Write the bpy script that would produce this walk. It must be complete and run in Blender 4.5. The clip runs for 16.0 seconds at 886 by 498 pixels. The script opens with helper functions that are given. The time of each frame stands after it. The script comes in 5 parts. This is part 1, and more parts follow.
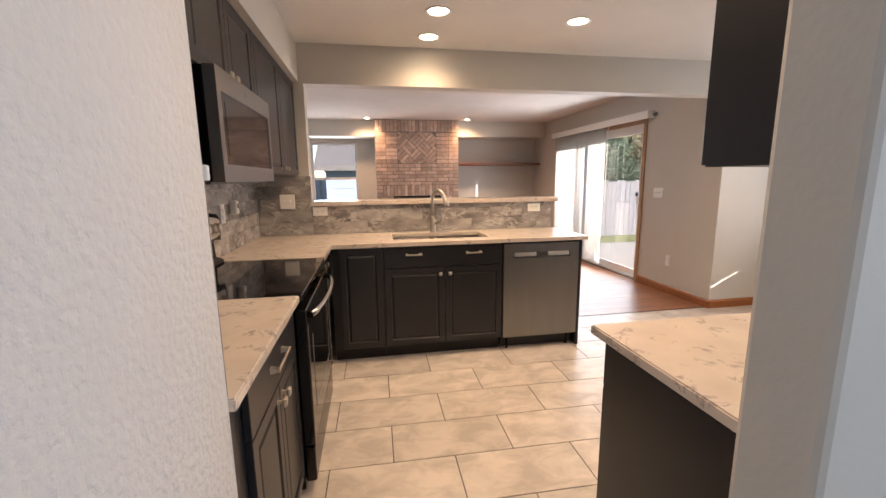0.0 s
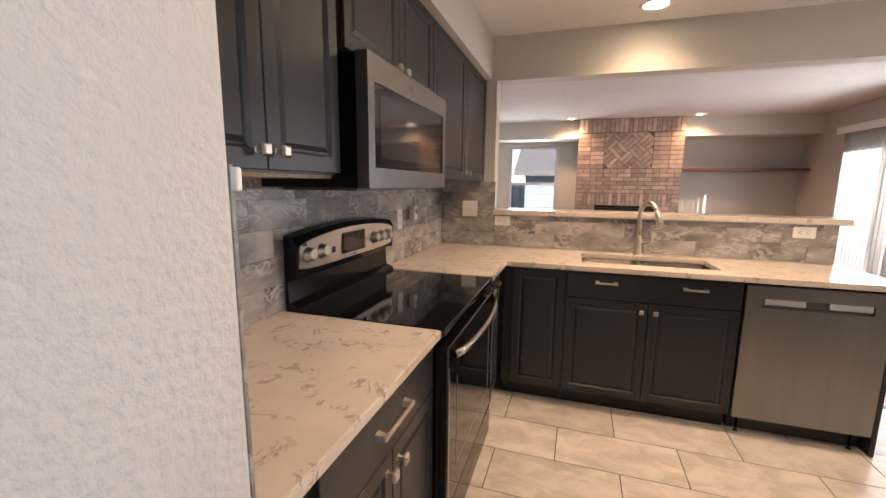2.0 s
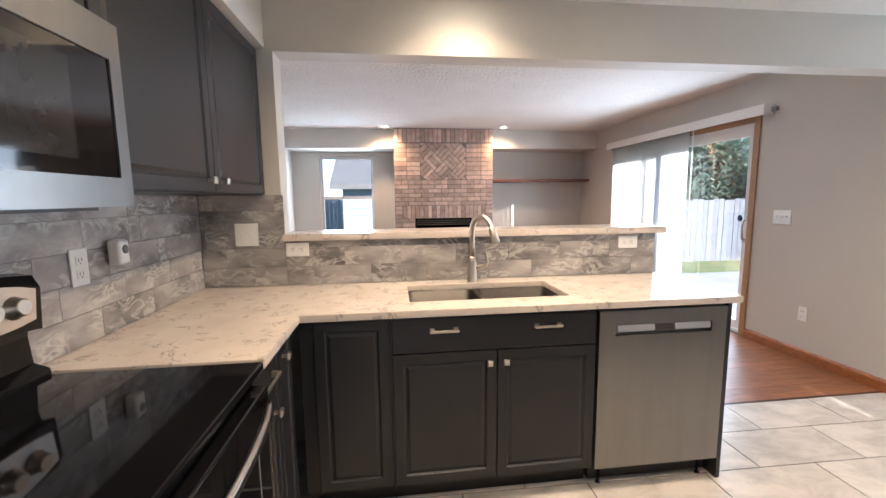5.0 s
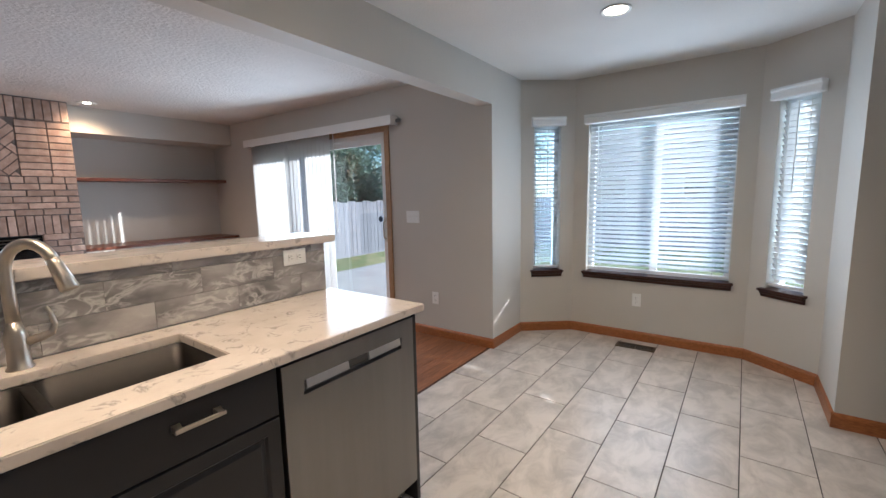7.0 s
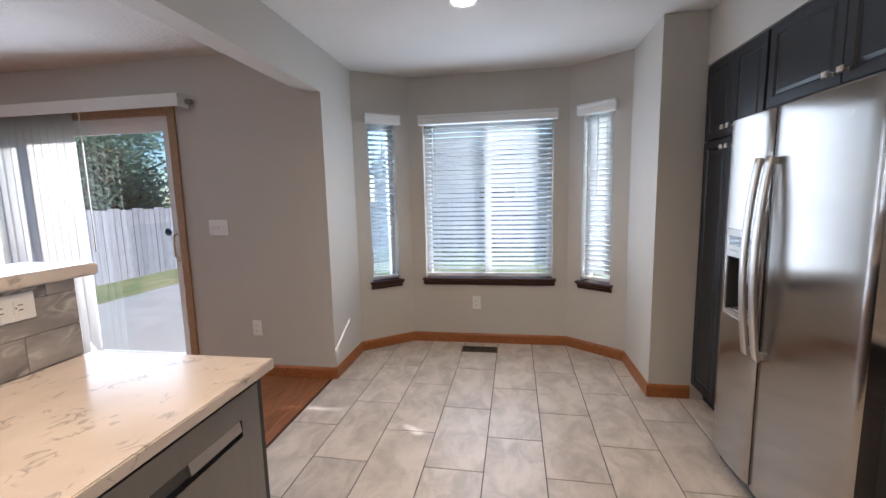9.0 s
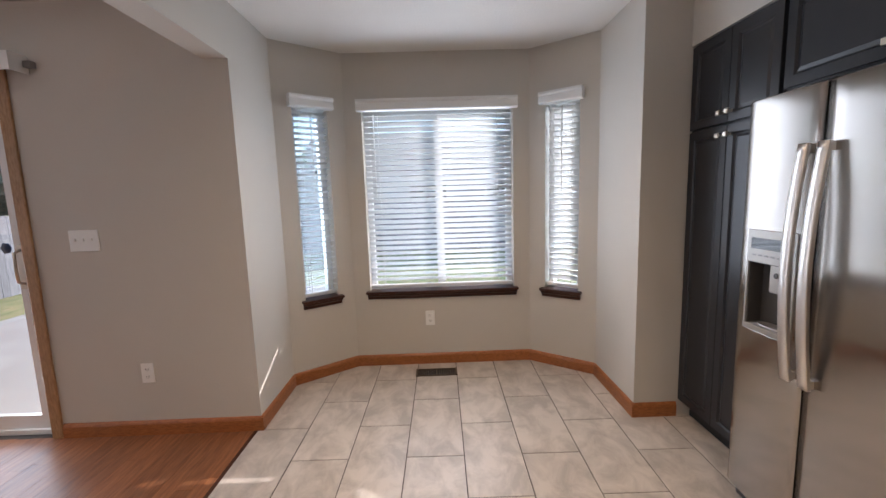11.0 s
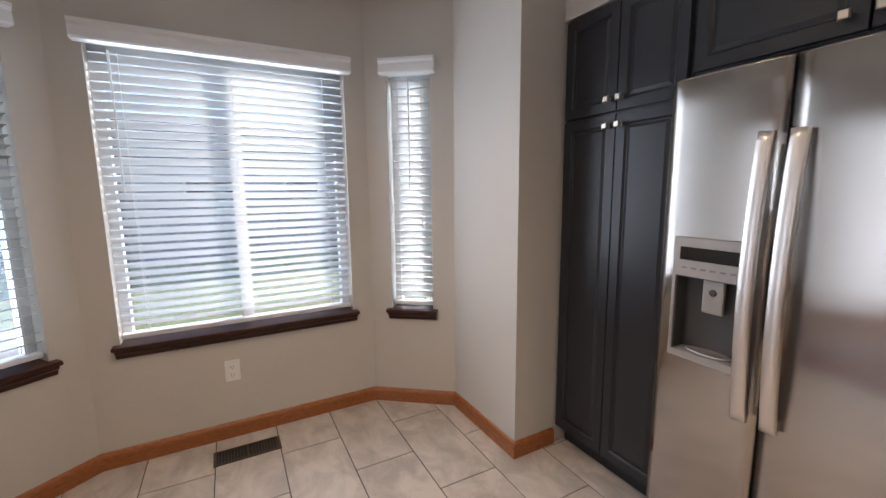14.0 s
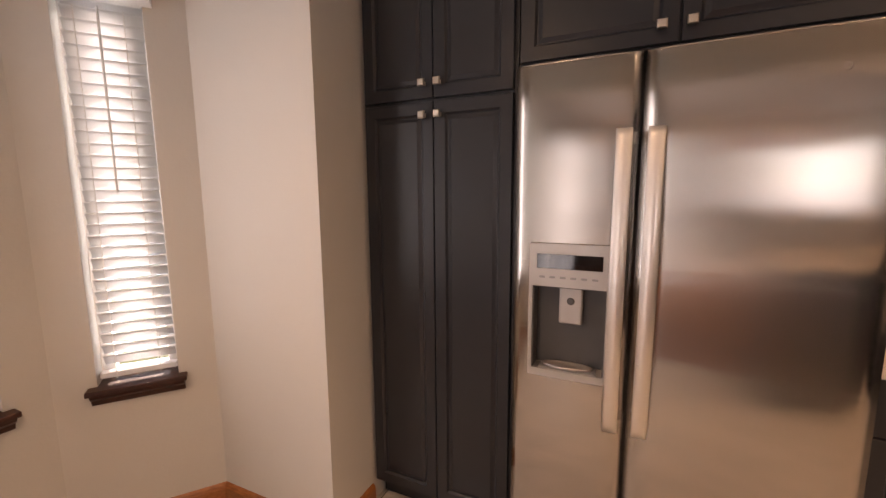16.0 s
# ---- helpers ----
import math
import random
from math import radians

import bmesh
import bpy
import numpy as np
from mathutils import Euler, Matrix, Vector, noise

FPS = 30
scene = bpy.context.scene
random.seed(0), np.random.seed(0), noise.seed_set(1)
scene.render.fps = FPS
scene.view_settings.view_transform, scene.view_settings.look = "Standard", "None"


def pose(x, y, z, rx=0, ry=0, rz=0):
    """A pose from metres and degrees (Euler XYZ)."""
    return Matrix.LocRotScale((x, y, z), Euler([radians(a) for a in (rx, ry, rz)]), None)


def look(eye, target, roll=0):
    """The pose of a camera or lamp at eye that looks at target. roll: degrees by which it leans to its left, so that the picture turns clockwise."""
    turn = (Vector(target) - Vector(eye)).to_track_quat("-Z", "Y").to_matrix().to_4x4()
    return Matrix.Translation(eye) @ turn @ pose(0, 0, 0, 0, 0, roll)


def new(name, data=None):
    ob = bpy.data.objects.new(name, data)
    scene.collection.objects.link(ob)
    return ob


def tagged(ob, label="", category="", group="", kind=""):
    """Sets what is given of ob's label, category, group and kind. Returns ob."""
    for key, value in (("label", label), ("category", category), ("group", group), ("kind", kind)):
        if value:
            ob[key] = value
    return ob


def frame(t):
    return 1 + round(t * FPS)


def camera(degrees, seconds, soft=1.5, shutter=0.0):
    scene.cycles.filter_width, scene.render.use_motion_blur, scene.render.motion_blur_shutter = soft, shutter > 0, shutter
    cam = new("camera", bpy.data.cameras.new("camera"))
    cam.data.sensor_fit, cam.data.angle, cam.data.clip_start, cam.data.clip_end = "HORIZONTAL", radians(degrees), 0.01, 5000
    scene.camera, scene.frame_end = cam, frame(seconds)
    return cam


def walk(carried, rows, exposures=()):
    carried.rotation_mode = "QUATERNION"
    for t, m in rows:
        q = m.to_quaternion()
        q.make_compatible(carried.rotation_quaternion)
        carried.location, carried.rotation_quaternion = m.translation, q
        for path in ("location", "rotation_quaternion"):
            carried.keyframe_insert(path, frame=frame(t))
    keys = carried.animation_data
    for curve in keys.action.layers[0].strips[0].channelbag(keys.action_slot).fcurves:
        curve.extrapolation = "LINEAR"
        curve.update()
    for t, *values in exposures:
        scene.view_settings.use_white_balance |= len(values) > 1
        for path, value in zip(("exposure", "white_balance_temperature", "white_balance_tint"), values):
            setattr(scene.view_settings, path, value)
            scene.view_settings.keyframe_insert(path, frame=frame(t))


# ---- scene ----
cam = camera(94.8, 16.0)
PATH = [
    (0, (0.182, 0.304, 1.369), (0.524, 2.246, 1.03), -0.6),
    (0.5, (0.206, 0.432, 1.374), (0.418, 2.397, 1.068), -0.3),
    (1, (0.21, 0.533, 1.371), (0.188, 2.509, 1.063), -0.2),
    (1.5, (0.249, 0.663, 1.384), (-0.066, 2.614, 1.079), 0.1),
    (2, (0.267, 0.762, 1.382), (-0.326, 2.645, 1.067), 0.6),
    (2.5, (0.283, 0.813, 1.374), (-0.454, 2.641, 1.035), 0.5),
    (3, (0.276, 0.901, 1.37), (-0.411, 2.749, 1.032), 0.4),
    (5.5, (0.292, 1.782, 1.383), (0.936, 3.662, 1.159), -1.0),
    (6, (0.324, 1.931, 1.403), (1.399, 3.6, 1.162), -1.0),
    (6.5, (0.379, 2.049, 1.388), (1.78, 3.452, 1.127), -1.0),
    (7, (0.514, 2.168, 1.379), (2.124, 3.325, 1.119), -1.2),
    (7.5, (0.649, 2.252, 1.381), (2.411, 3.163, 1.126), -1.2),
    (8, (0.719, 2.329, 1.371), (2.58, 3.017, 1.121), -1.3),
    (8.5, (0.779, 2.466, 1.382), (2.704, 2.947, 1.131), -1.3),
    (9, (0.815, 2.564, 1.373), (2.773, 2.884, 1.119), -1.3),
    (11.5, (1.434, 2.878, 1.36), (3.412, 2.768, 1.082), -1.9),
    (12, (1.524, 2.95, 1.348), (3.49, 2.748, 1.04), -1.9),
    (12.5, (1.691, 2.936, 1.334), (3.642, 2.639, 1.004), -1.7),
    (13, (1.891, 2.853, 1.354), (3.815, 2.406, 1.043), -1.3),
    (13.5, (1.986, 2.828, 1.343), (3.842, 2.146, 1.042), -0.7),
    (14, (2.113, 2.853, 1.354), (3.853, 1.91, 1.067), -0.6),
    (14.5, (2.239, 2.906, 1.352), (3.835, 1.733, 1.072), -0.8),
    (15, (2.361, 2.899, 1.337), (3.772, 1.509, 1.055), -0.8),
    (15.5, (2.538, 2.811, 1.356), (3.718, 1.218, 1.089), -0.8),
    (16, (2.656, 2.721, 1.341), (3.487, 0.922, 1.067), -0.4),
]
walk(cam, [(t, look(eye, target, roll)) for t, eye, target, roll in PATH], [
    (0.0, 2.0, 6700, 18), (1.2, 1.93, 6050, 14), (2.0, 2.02, 6550, 17), (3.0, 2.4, 6350, 16), (5.3, 2.35, 5500, 9), (6.0, 1.95, 5400, 8), (6.5, 1.62, 5350, 8), (8.0, 1.6, 5350, 10),
    (9.0, 1.58, 5600, 13), (12.5, 1.6, 6050, 17), (13.5, 1.58, 5900, 16), (14.5, 1.6, 6300, 20), (16.0, 1.7, 7900, 32)])

# ---- light ----
world = bpy.data.worlds.new("sky")
scene.world = world
world.use_nodes = True
wn = world.node_tree.nodes
sky = wn.new("ShaderNodeTexSky")
sky.sky_type, sky.sun_disc = "NISHITA", False
sky.dust_density, sky.ozone_density = 0.2, 3.0
sky.sun_elevation, sky.sun_rotation = radians(19.6), radians(133.4)
world.node_tree.links.new(sky.outputs[0], wn["Background"].inputs[0])
wn["Background"].inputs[1].default_value = 0.085

sun = new("sun", bpy.data.lights.new("sun", "SUN"))
sun.data.energy, sun.data.angle, sun.data.color = 4.0, radians(0.5), (1.0, 0.9, 0.78)
sun.matrix_world = look((0, 0, 0), (-1.0, 0.944, -0.49))


def area_lamp(name, m, w, h, watts, colour):
    la = bpy.data.lights.new(name, "AREA")
    la.shape, la.size, la.size_y, la.energy, la.color = "RECTANGLE", w, h, watts, colour
    ob = new(name, la)
    ob.matrix_world = m
    return ob


DAY = (0.86, 0.94, 1.0)
area_lamp("window_light_bay", look((4.561, 2.7575, 1.35), (0, 2.7575, 1.30)), 1.13, 1.30, 5.8, DAY)
SKYC = (0.74, 0.90, 1.0)
for name, m, u, w, watts in (("window_sky_bay", pose(4.535, 3.465, 0, 0, 0, -90), 0.7075, 1.05, 5), ("window_sky_bay_north", pose(4.215, 3.882, 0, 0, 0, -52.5), 0.26, 0.17, 2.2), ("window_sky_bay_south", pose(4.535, 2.052, 0, 0, 0, -127.5), 0.26, 0.17, 3.6)):
    area_lamp(name, m @ pose(u, 0.100, 1.32, 90, 0, 180) @ pose(0, 0, 0, 0, 180, 0), w, 1.3, watts, SKYC)
area_lamp("window_light_slider", look((3.50, 6.0, 1.05), (0, 5.4, 0.7)), 1.7, 1.9, 13.5, DAY)
area_lamp("window_light_family", look((-0.48, 8.62, 1.45), (-0.48, 0, 1.0)), 0.8, 1.2, 8, DAY)
area_lamp("window_light_hall", look((2.58, -0.9, 1.5), (-0.2, 0.2, 1.4)), 1.6, 1.5, 10, (0.72, 0.86, 1.0))


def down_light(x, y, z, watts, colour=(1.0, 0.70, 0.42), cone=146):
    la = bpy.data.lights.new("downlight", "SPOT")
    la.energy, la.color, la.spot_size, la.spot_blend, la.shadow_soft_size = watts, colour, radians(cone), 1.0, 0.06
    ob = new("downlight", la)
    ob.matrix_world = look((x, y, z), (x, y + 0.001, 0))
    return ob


# last two cans are unseen, added to brighten the range and fridge side
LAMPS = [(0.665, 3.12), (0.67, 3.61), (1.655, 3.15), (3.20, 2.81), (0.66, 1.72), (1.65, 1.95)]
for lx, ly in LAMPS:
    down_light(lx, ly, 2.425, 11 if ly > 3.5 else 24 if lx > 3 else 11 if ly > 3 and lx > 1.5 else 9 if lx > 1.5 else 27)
for lx, ly in [(0.18, 7.87), (1.99, 7.87)]:
    down_light(lx, ly, 2.405, 20, (1.0, 0.62, 0.34))


# ---- materials ----
def mat(name, colour, rough=0.5, metal=0.0, vary=0.06, scale=6.0, bump=0.0, bump_scale=60.0, each=0.0, colour2=None, spec=0.5, stretch=(1, 1, 1), detail=6.0, coat=0.0, aniso=0.0):
    """A procedural surface: a base colour mottled at two scales, roughness that varies, and fine relief."""
    m = bpy.data.materials.new(name)
    m.use_nodes = True
    nt = m.node_tree
    bs = nt.nodes["Principled BSDF"]
    bs.inputs["Metallic"].default_value, bs.inputs["Roughness"].default_value = metal, rough
    bs.inputs["Specular IOR Level"].default_value = spec
    bs.inputs["Coat Weight"].default_value, bs.inputs["Coat Roughness"].default_value = coat, 0.08
    if aniso:
        tg = nt.nodes.new("ShaderNodeTangent")
        tg.direction_type, tg.axis = "RADIAL", "Z"
        bs.inputs["Anisotropic"].default_value = aniso
        nt.links.new(tg.outputs[0], bs.inputs["Tangent"])
    geo = nt.nodes.new("ShaderNodeNewGeometry")
    mp = nt.nodes.new("ShaderNodeMapping")
    mp.inputs["Scale"].default_value = stretch
    nt.links.new(geo.outputs["Position"], mp.inputs[0])
    n1 = nt.nodes.new("ShaderNodeTexNoise")
    n1.inputs["Scale"].default_value, n1.inputs["Detail"].default_value = scale, detail
    nt.links.new(mp.outputs[0], n1.inputs["Vector"])
    n2 = nt.nodes.new("ShaderNodeTexNoise")
    n2.inputs["Scale"].default_value, n2.inputs["Detail"].default_value = bump_scale, 3
    nt.links.new(mp.outputs[0], n2.inputs["Vector"])
    ramp = nt.nodes.new("ShaderNodeMix")
    ramp.data_type = "RGBA"
    c2 = colour2 or tuple(c * (1 - 2 * vary) for c in colour)
    ramp.inputs[6].default_value, ramp.inputs[7].default_value = (*colour, 1), (*c2, 1)
    rng = nt.nodes.new("ShaderNodeMapRange")
    rng.inputs[1].default_value, rng.inputs[2].default_value = 0.35, 0.68
    nt.links.new(n1.outputs[0], rng.inputs[0])
    nt.links.new(rng.outputs[0], ramp.inputs[0])
    out = ramp.outputs[2]
    if each:
        info = nt.nodes.new("ShaderNodeObjectInfo")
        hsv = nt.nodes.new("ShaderNodeHueSaturation")
        r2 = nt.nodes.new("ShaderNodeMapRange")
        r2.inputs[3].default_value, r2.inputs[4].default_value = 1 - each, 1 + each
        nt.links.new(info.outputs["Random"], r2.inputs[0])
        nt.links.new(r2.outputs[0], hsv.inputs["Value"])
        nt.links.new(out, hsv.inputs["Color"])
        out = hsv.outputs[0]
    nt.links.new(out, bs.inputs["Base Color"])
    r3 = nt.nodes.new("ShaderNodeMapRange")
    r3.inputs[3].default_value, r3.inputs[4].default_value = max(0.02, rough * 0.85), min(1, rough * 1.15)
    nt.links.new(n2.outputs[0], r3.inputs[0])
    nt.links.new(r3.outputs[0], bs.inputs["Roughness"])
    if bump:
        bp = nt.nodes.new("ShaderNodeBump")
        bp.inputs["Strength"].default_value, bp.inputs["Distance"].default_value = 1.0, bump
        nt.links.new(n2.outputs[0], bp.inputs["Height"])
        nt.links.new(bp.outputs[0], bs.inputs["Normal"])
    return m


def veined(name, base, vein, scale, rough, amount=0.5, each=0.0, width=0.06, cloud=None, offset=0.0, flat=1.0, gate=(0.44, 0.60, 0.0)):
    """Stone with cloudy patches and broken veins."""
    m = mat(name, base, rough, 0, 0.05, scale * 0.6, 0.0003, 90, each, cloud)
    nt = m.node_tree
    bs = nt.nodes["Principled BSDF"]
    geo = nt.nodes.new("ShaderNodeNewGeometry")
    vec = geo.outputs["Position"]
    if offset:
        info = nt.nodes.new("ShaderNodeObjectInfo")
        mul = nt.nodes.new("ShaderNodeMath")
        mul.operation = "MULTIPLY"
        mul.inputs[1].default_value = offset
        add = nt.nodes.new("ShaderNodeVectorMath")
        nt.links.new(info.outputs["Random"], mul.inputs[0])
        nt.links.new(geo.outputs["Position"], add.inputs[0])
        nt.links.new(mul.outputs[0], add.inputs[1])
        flatten = nt.nodes.new("ShaderNodeVectorMath")
        flatten.operation = "MULTIPLY"
        flatten.inputs[1].default_value = (1, 1, flat)
        nt.links.new(add.outputs[0], flatten.inputs[0])
        vec = flatten.outputs[0]
        for n in nt.nodes:
            if n.bl_idname == "ShaderNodeMapping":
                nt.links.new(vec, n.inputs[0])
    a = nt.nodes.new("ShaderNodeTexNoise")
    a.inputs["Scale"].default_value, a.inputs["Detail"].default_value, a.inputs["Distortion"].default_value = scale, 8, 1.6
    b = nt.nodes.new("ShaderNodeTexNoise")
    b.inputs["Scale"].default_value = gate[2] or scale * 0.7
    nt.links.new(vec, a.inputs["Vector"])
    nt.links.new(vec, b.inputs["Vector"])
    sub = nt.nodes.new("ShaderNodeMath")
    sub.operation = "SUBTRACT"
    sub.inputs[1].default_value = 0.5
    nt.links.new(a.outputs[0], sub.inputs[0])
    ab = nt.nodes.new("ShaderNodeMath")
    ab.operation = "ABSOLUTE"
    nt.links.new(sub.outputs[0], ab.inputs[0])
    rg = nt.nodes.new("ShaderNodeMapRange")
    rg.inputs[1].default_value, rg.inputs[2].default_value = 0.0, width
    rg.inputs[3].default_value, rg.inputs[4].default_value = amount, 0.0
    nt.links.new(ab.outputs[0], rg.inputs[0])
    only = nt.nodes.new("ShaderNodeMapRange")
    only.inputs[1].default_value, only.inputs[2].default_value = gate[0], gate[1]
    nt.links.new(b.outputs[0], only.inputs[0])
    mu = nt.nodes.new("ShaderNodeMath")
    mu.operation = "MULTIPLY"
    nt.links.new(rg.outputs[0], mu.inputs[0])
    nt.links.new(only.outputs[0], mu.inputs[1])
    mx = nt.nodes.new("ShaderNodeMix")
    mx.data_type = "RGBA"
    old = bs.inputs["Base Color"].links[0].from_socket
    nt.links.new(mu.outputs[0], mx.inputs[0])
    nt.links.new(old, mx.inputs[6])
    mx.inputs[7].default_value = (*vein, 1)
    nt.links.new(mx.outputs[2], bs.inputs["Base Color"])
    return m


WALL = mat("greige_wall_paint", (0.56, 0.535, 0.49), 0.6, 0, 0.02, 1.5, 0.0006, 75, spec=0.3)
HALL = mat("pale_wall_paint", (0.63, 0.63, 0.63), 0.5, 0, 0.02, 1.5, 0.0058, 70, spec=0.4)
CEIL = mat("ceiling_paint", (0.78, 0.77, 0.75), 0.85, 0, 0.02, 2, 0.002, 70, spec=0.2)
CEIL2 = mat("textured_ceiling_paint", (0.69, 0.66, 0.62), 0.85, 0, 0.03, 3, 0.011, 38, spec=0.2)
WHITE = mat("white_plastic", (0.80, 0.80, 0.78), 0.35, 0, 0.01, 5)
VINYL = mat("white_vinyl", (0.78, 0.79, 0.79), 0.3, 0, 0.01, 5)
CAB = mat("charcoal_cabinet_paint", (0.019, 0.020, 0.024), 0.33, 0, 0.08, 5, 0.0002, 160, spec=0.42)
TOE = mat("black_toe_kick", (0.015, 0.015, 0.016), 0.6, 0, 0.1, 8)
QUARTZ = veined("white_quartz", (0.65, 0.585, 0.525), (0.17, 0.155, 0.15), 12.0, 0.19, 0.62, width=0.05, cloud=(0.575, 0.51, 0.45), gate=(0.535, 0.62, 15.0))
MARBLE = veined("grey_marble_tile", (0.40, 0.38, 0.37), (0.60, 0.58, 0.56), 8.0, 0.24, 0.75, 0.24, 0.08, cloud=(0.165, 0.157, 0.158), flat=2.0, offset=40.0)
GROUT = mat("pale_grout", (0.25, 0.24, 0.235), 0.8, 0, 0.05, 30, 0.0005, 200)
TILE = mat("beige_porcelain_tile", (0.59, 0.54, 0.49), 0.32, 0, 0.1, 6.5, 0.0003, 60, 0.06, (0.41, 0.375, 0.34), stretch=(0.75, 1.15, 1), detail=9.0, spec=0.5)
tn = TILE.node_tree.nodes
tn["Map Range"].inputs[1].default_value, tn["Map Range"].inputs[2].default_value = 0.40, 0.62
tn["Noise Texture"].inputs["Roughness"].default_value, tn["Noise Texture"].inputs["Distortion"].default_value = 0.62, 0.5
shift = tn.new("ShaderNodeMath")
shift.operation = "MULTIPLY"
shift.inputs[1].default_value = 41.0
TILE.node_tree.links.new(tn["Object Info"].outputs["Random"], shift.inputs[0])
TILE.node_tree.links.new(shift.outputs[0], tn["Mapping"].inputs["Location"])
TGROUT = mat("brown_grout", (0.07, 0.06, 0.053), 0.9, 0, 0.1, 30)
OAKF = mat("red_oak_floor", (0.27, 0.11, 0.046), 0.33, 0, 0.15, 7, 0.0003, 40, 0.16, (0.15, 0.055, 0.022), stretch=(1, 9, 1))
OAK = mat("orange_oak", (0.36, 0.13, 0.038), 0.4, 0, 0.15, 18, 0.0003, 60, 0, (0.23, 0.075, 0.02), stretch=(2, 2, 9))
OAKPALE = mat("pale_oak_casing", (0.40, 0.24, 0.12), 0.4, 0, 0.15, 18, 0.0003, 60, 0, (0.27, 0.15, 0.07), stretch=(6, 6, 1.5))
DARKW = mat("dark_stained_wood", (0.060, 0.019, 0.011), 0.4, 0, 0.2, 20, 0.0003, 60, 0, (0.028, 0.012, 0.008), stretch=(5, 1, 9), spec=0.3)
SHELFW = mat("cherry_shelf_wood", (0.16, 0.05, 0.024), 0.35, 0, 0.2, 15, 0.0003, 60, 0, (0.09, 0.03, 0.015), stretch=(1, 6, 6))
STEEL = mat("brushed_stainless", (0.47, 0.445, 0.42), 0.225, 1.0, 0.02, 1.5, 0, 3.0, stretch=(1, 1, 4), aniso=0.82)
FRIDGE = mat("brushed_fridge_steel", (0.45, 0.42, 0.39), 0.175, 1.0, 0.02, 1.5, 0.0005, 3.0, stretch=(1, 1, 4), aniso=1.0)
SATIN = mat("satin_stainless", (0.74, 0.70, 0.66), 0.36, 1.0, 0.02, 6, 0.0001, 60)
SILVERP = mat("silver_plastic", (0.40, 0.385, 0.365), 0.34, 0.5, 0.03, 20)
STEELD = mat("dark_stainless", (0.27, 0.265, 0.26), 0.34, 1.0, 0.03, 2, 0.0001, 45, stretch=(14, 14, 1))
STEELM = mat("microwave_stainless", (0.24, 0.235, 0.23), 0.3, 1.0, 0.03, 2, 0.0001, 45, stretch=(14, 14, 1))
NICKEL = mat("brushed_nickel", (0.60, 0.545, 0.47), 0.34, 1.0, 0.03, 30)
SINKM = mat("satin_sink_steel", (0.055, 0.050, 0.046), 0.45, 1.0, 0.05, 12, 0.0001, 80)
BLACKG = mat("black_glass", (0.006, 0.006, 0.007), 0.05, 0, 0.1, 20, spec=0.6)
BLACKP = mat("black_enamel", (0.006, 0.006, 0.007), 0.16, 0, 0.1, 20, spec=0.3)
SCREEN = mat("oven_window_screen", (0.030, 0.030, 0.031), 0.07, 0, 0.1, 20, spec=0.6)
GREYP = mat("grey_plastic", (0.22, 0.22, 0.22), 0.35, 0, 0.03, 20)
DARKP = mat("dark_grey_plastic", (0.06, 0.06, 0.06), 0.4, 0, 0.05, 20)
BRICK = mat("salmon_brick", (0.56, 0.42, 0.34), 0.85, 0, 0.12, 14, 0.003, 70, 0.28, (0.42, 0.29, 0.225))
MORTAR = mat("grey_mortar", (0.22, 0.185, 0.165), 0.95, 0, 0.1, 25, 0.003, 90)
BRONZE = mat("bronze_register", (0.11, 0.085, 0.06), 0.4, 0.6, 0.1, 30)
CONC = mat("patio_concrete", (0.44, 0.43, 0.41), 0.85, 0, 0.08, 2.5, 0.002, 60)
GRASS = mat("lawn_grass", (0.15, 0.21, 0.07), 0.9, 0, 0.2, 3, 0.01, 120, 0, (0.26, 0.25, 0.11))
FENCE = mat("weathered_fence_wood", (0.25, 0.25, 0.285), 0.9, 0, 0.12, 5, 0.002, 40, 0.22, (0.16, 0.16, 0.18), stretch=(6, 6, 1))
BARK = mat("bark", (0.10, 0.075, 0.055), 0.9, 0, 0.2, 12, 0.006, 40, stretch=(4, 4, 1))
SIDING = mat("beige_siding", (0.46, 0.44, 0.46), 0.8, 0, 0.04, 3)
SIDING2 = mat("blue_grey_siding", (0.30, 0.36, 0.47), 0.8, 0, 0.04, 3)
ROOF = mat("grey_shingles", (0.16, 0.15, 0.15), 0.9, 0, 0.15, 8, 0.004, 50)


def glass_mat(name, tint=(0.95, 0.97, 0.97)):
    m = bpy.data.materials.new(name)
    m.use_nodes = True
    nt = m.node_tree
    bs = nt.nodes["Principled BSDF"]
    tr = nt.nodes.new("ShaderNodeBsdfTransparent")
    tr.inputs[0].default_value = (*tint, 1)
    mix = nt.nodes.new("ShaderNodeMixShader")
    fr = nt.nodes.new("ShaderNodeMath")
    fr.operation = "MULTIPLY_ADD"
    fr.inputs[1].default_value, fr.inputs[2].default_value = 0.35, 0.03
    lw = nt.nodes.new("ShaderNodeLayerWeight")
    lw.inputs[0].default_value = 0.25
    nt.links.new(lw.outputs["Facing"], fr.inputs[0])
    gl = nt.nodes.new("ShaderNodeBsdfGlossy")
    gl.inputs["Roughness"].default_value = 0.01
    nt.nodes.remove(bs)
    nt.links.new(fr.outputs[0], mix.inputs[0])
    nt.links.new(tr.outputs[0], mix.inputs[1])
    nt.links.new(gl.outputs[0], mix.inputs[2])
    nt.links.new(mix.outputs[0], nt.nodes["Material Output"].inputs[0])
    return m


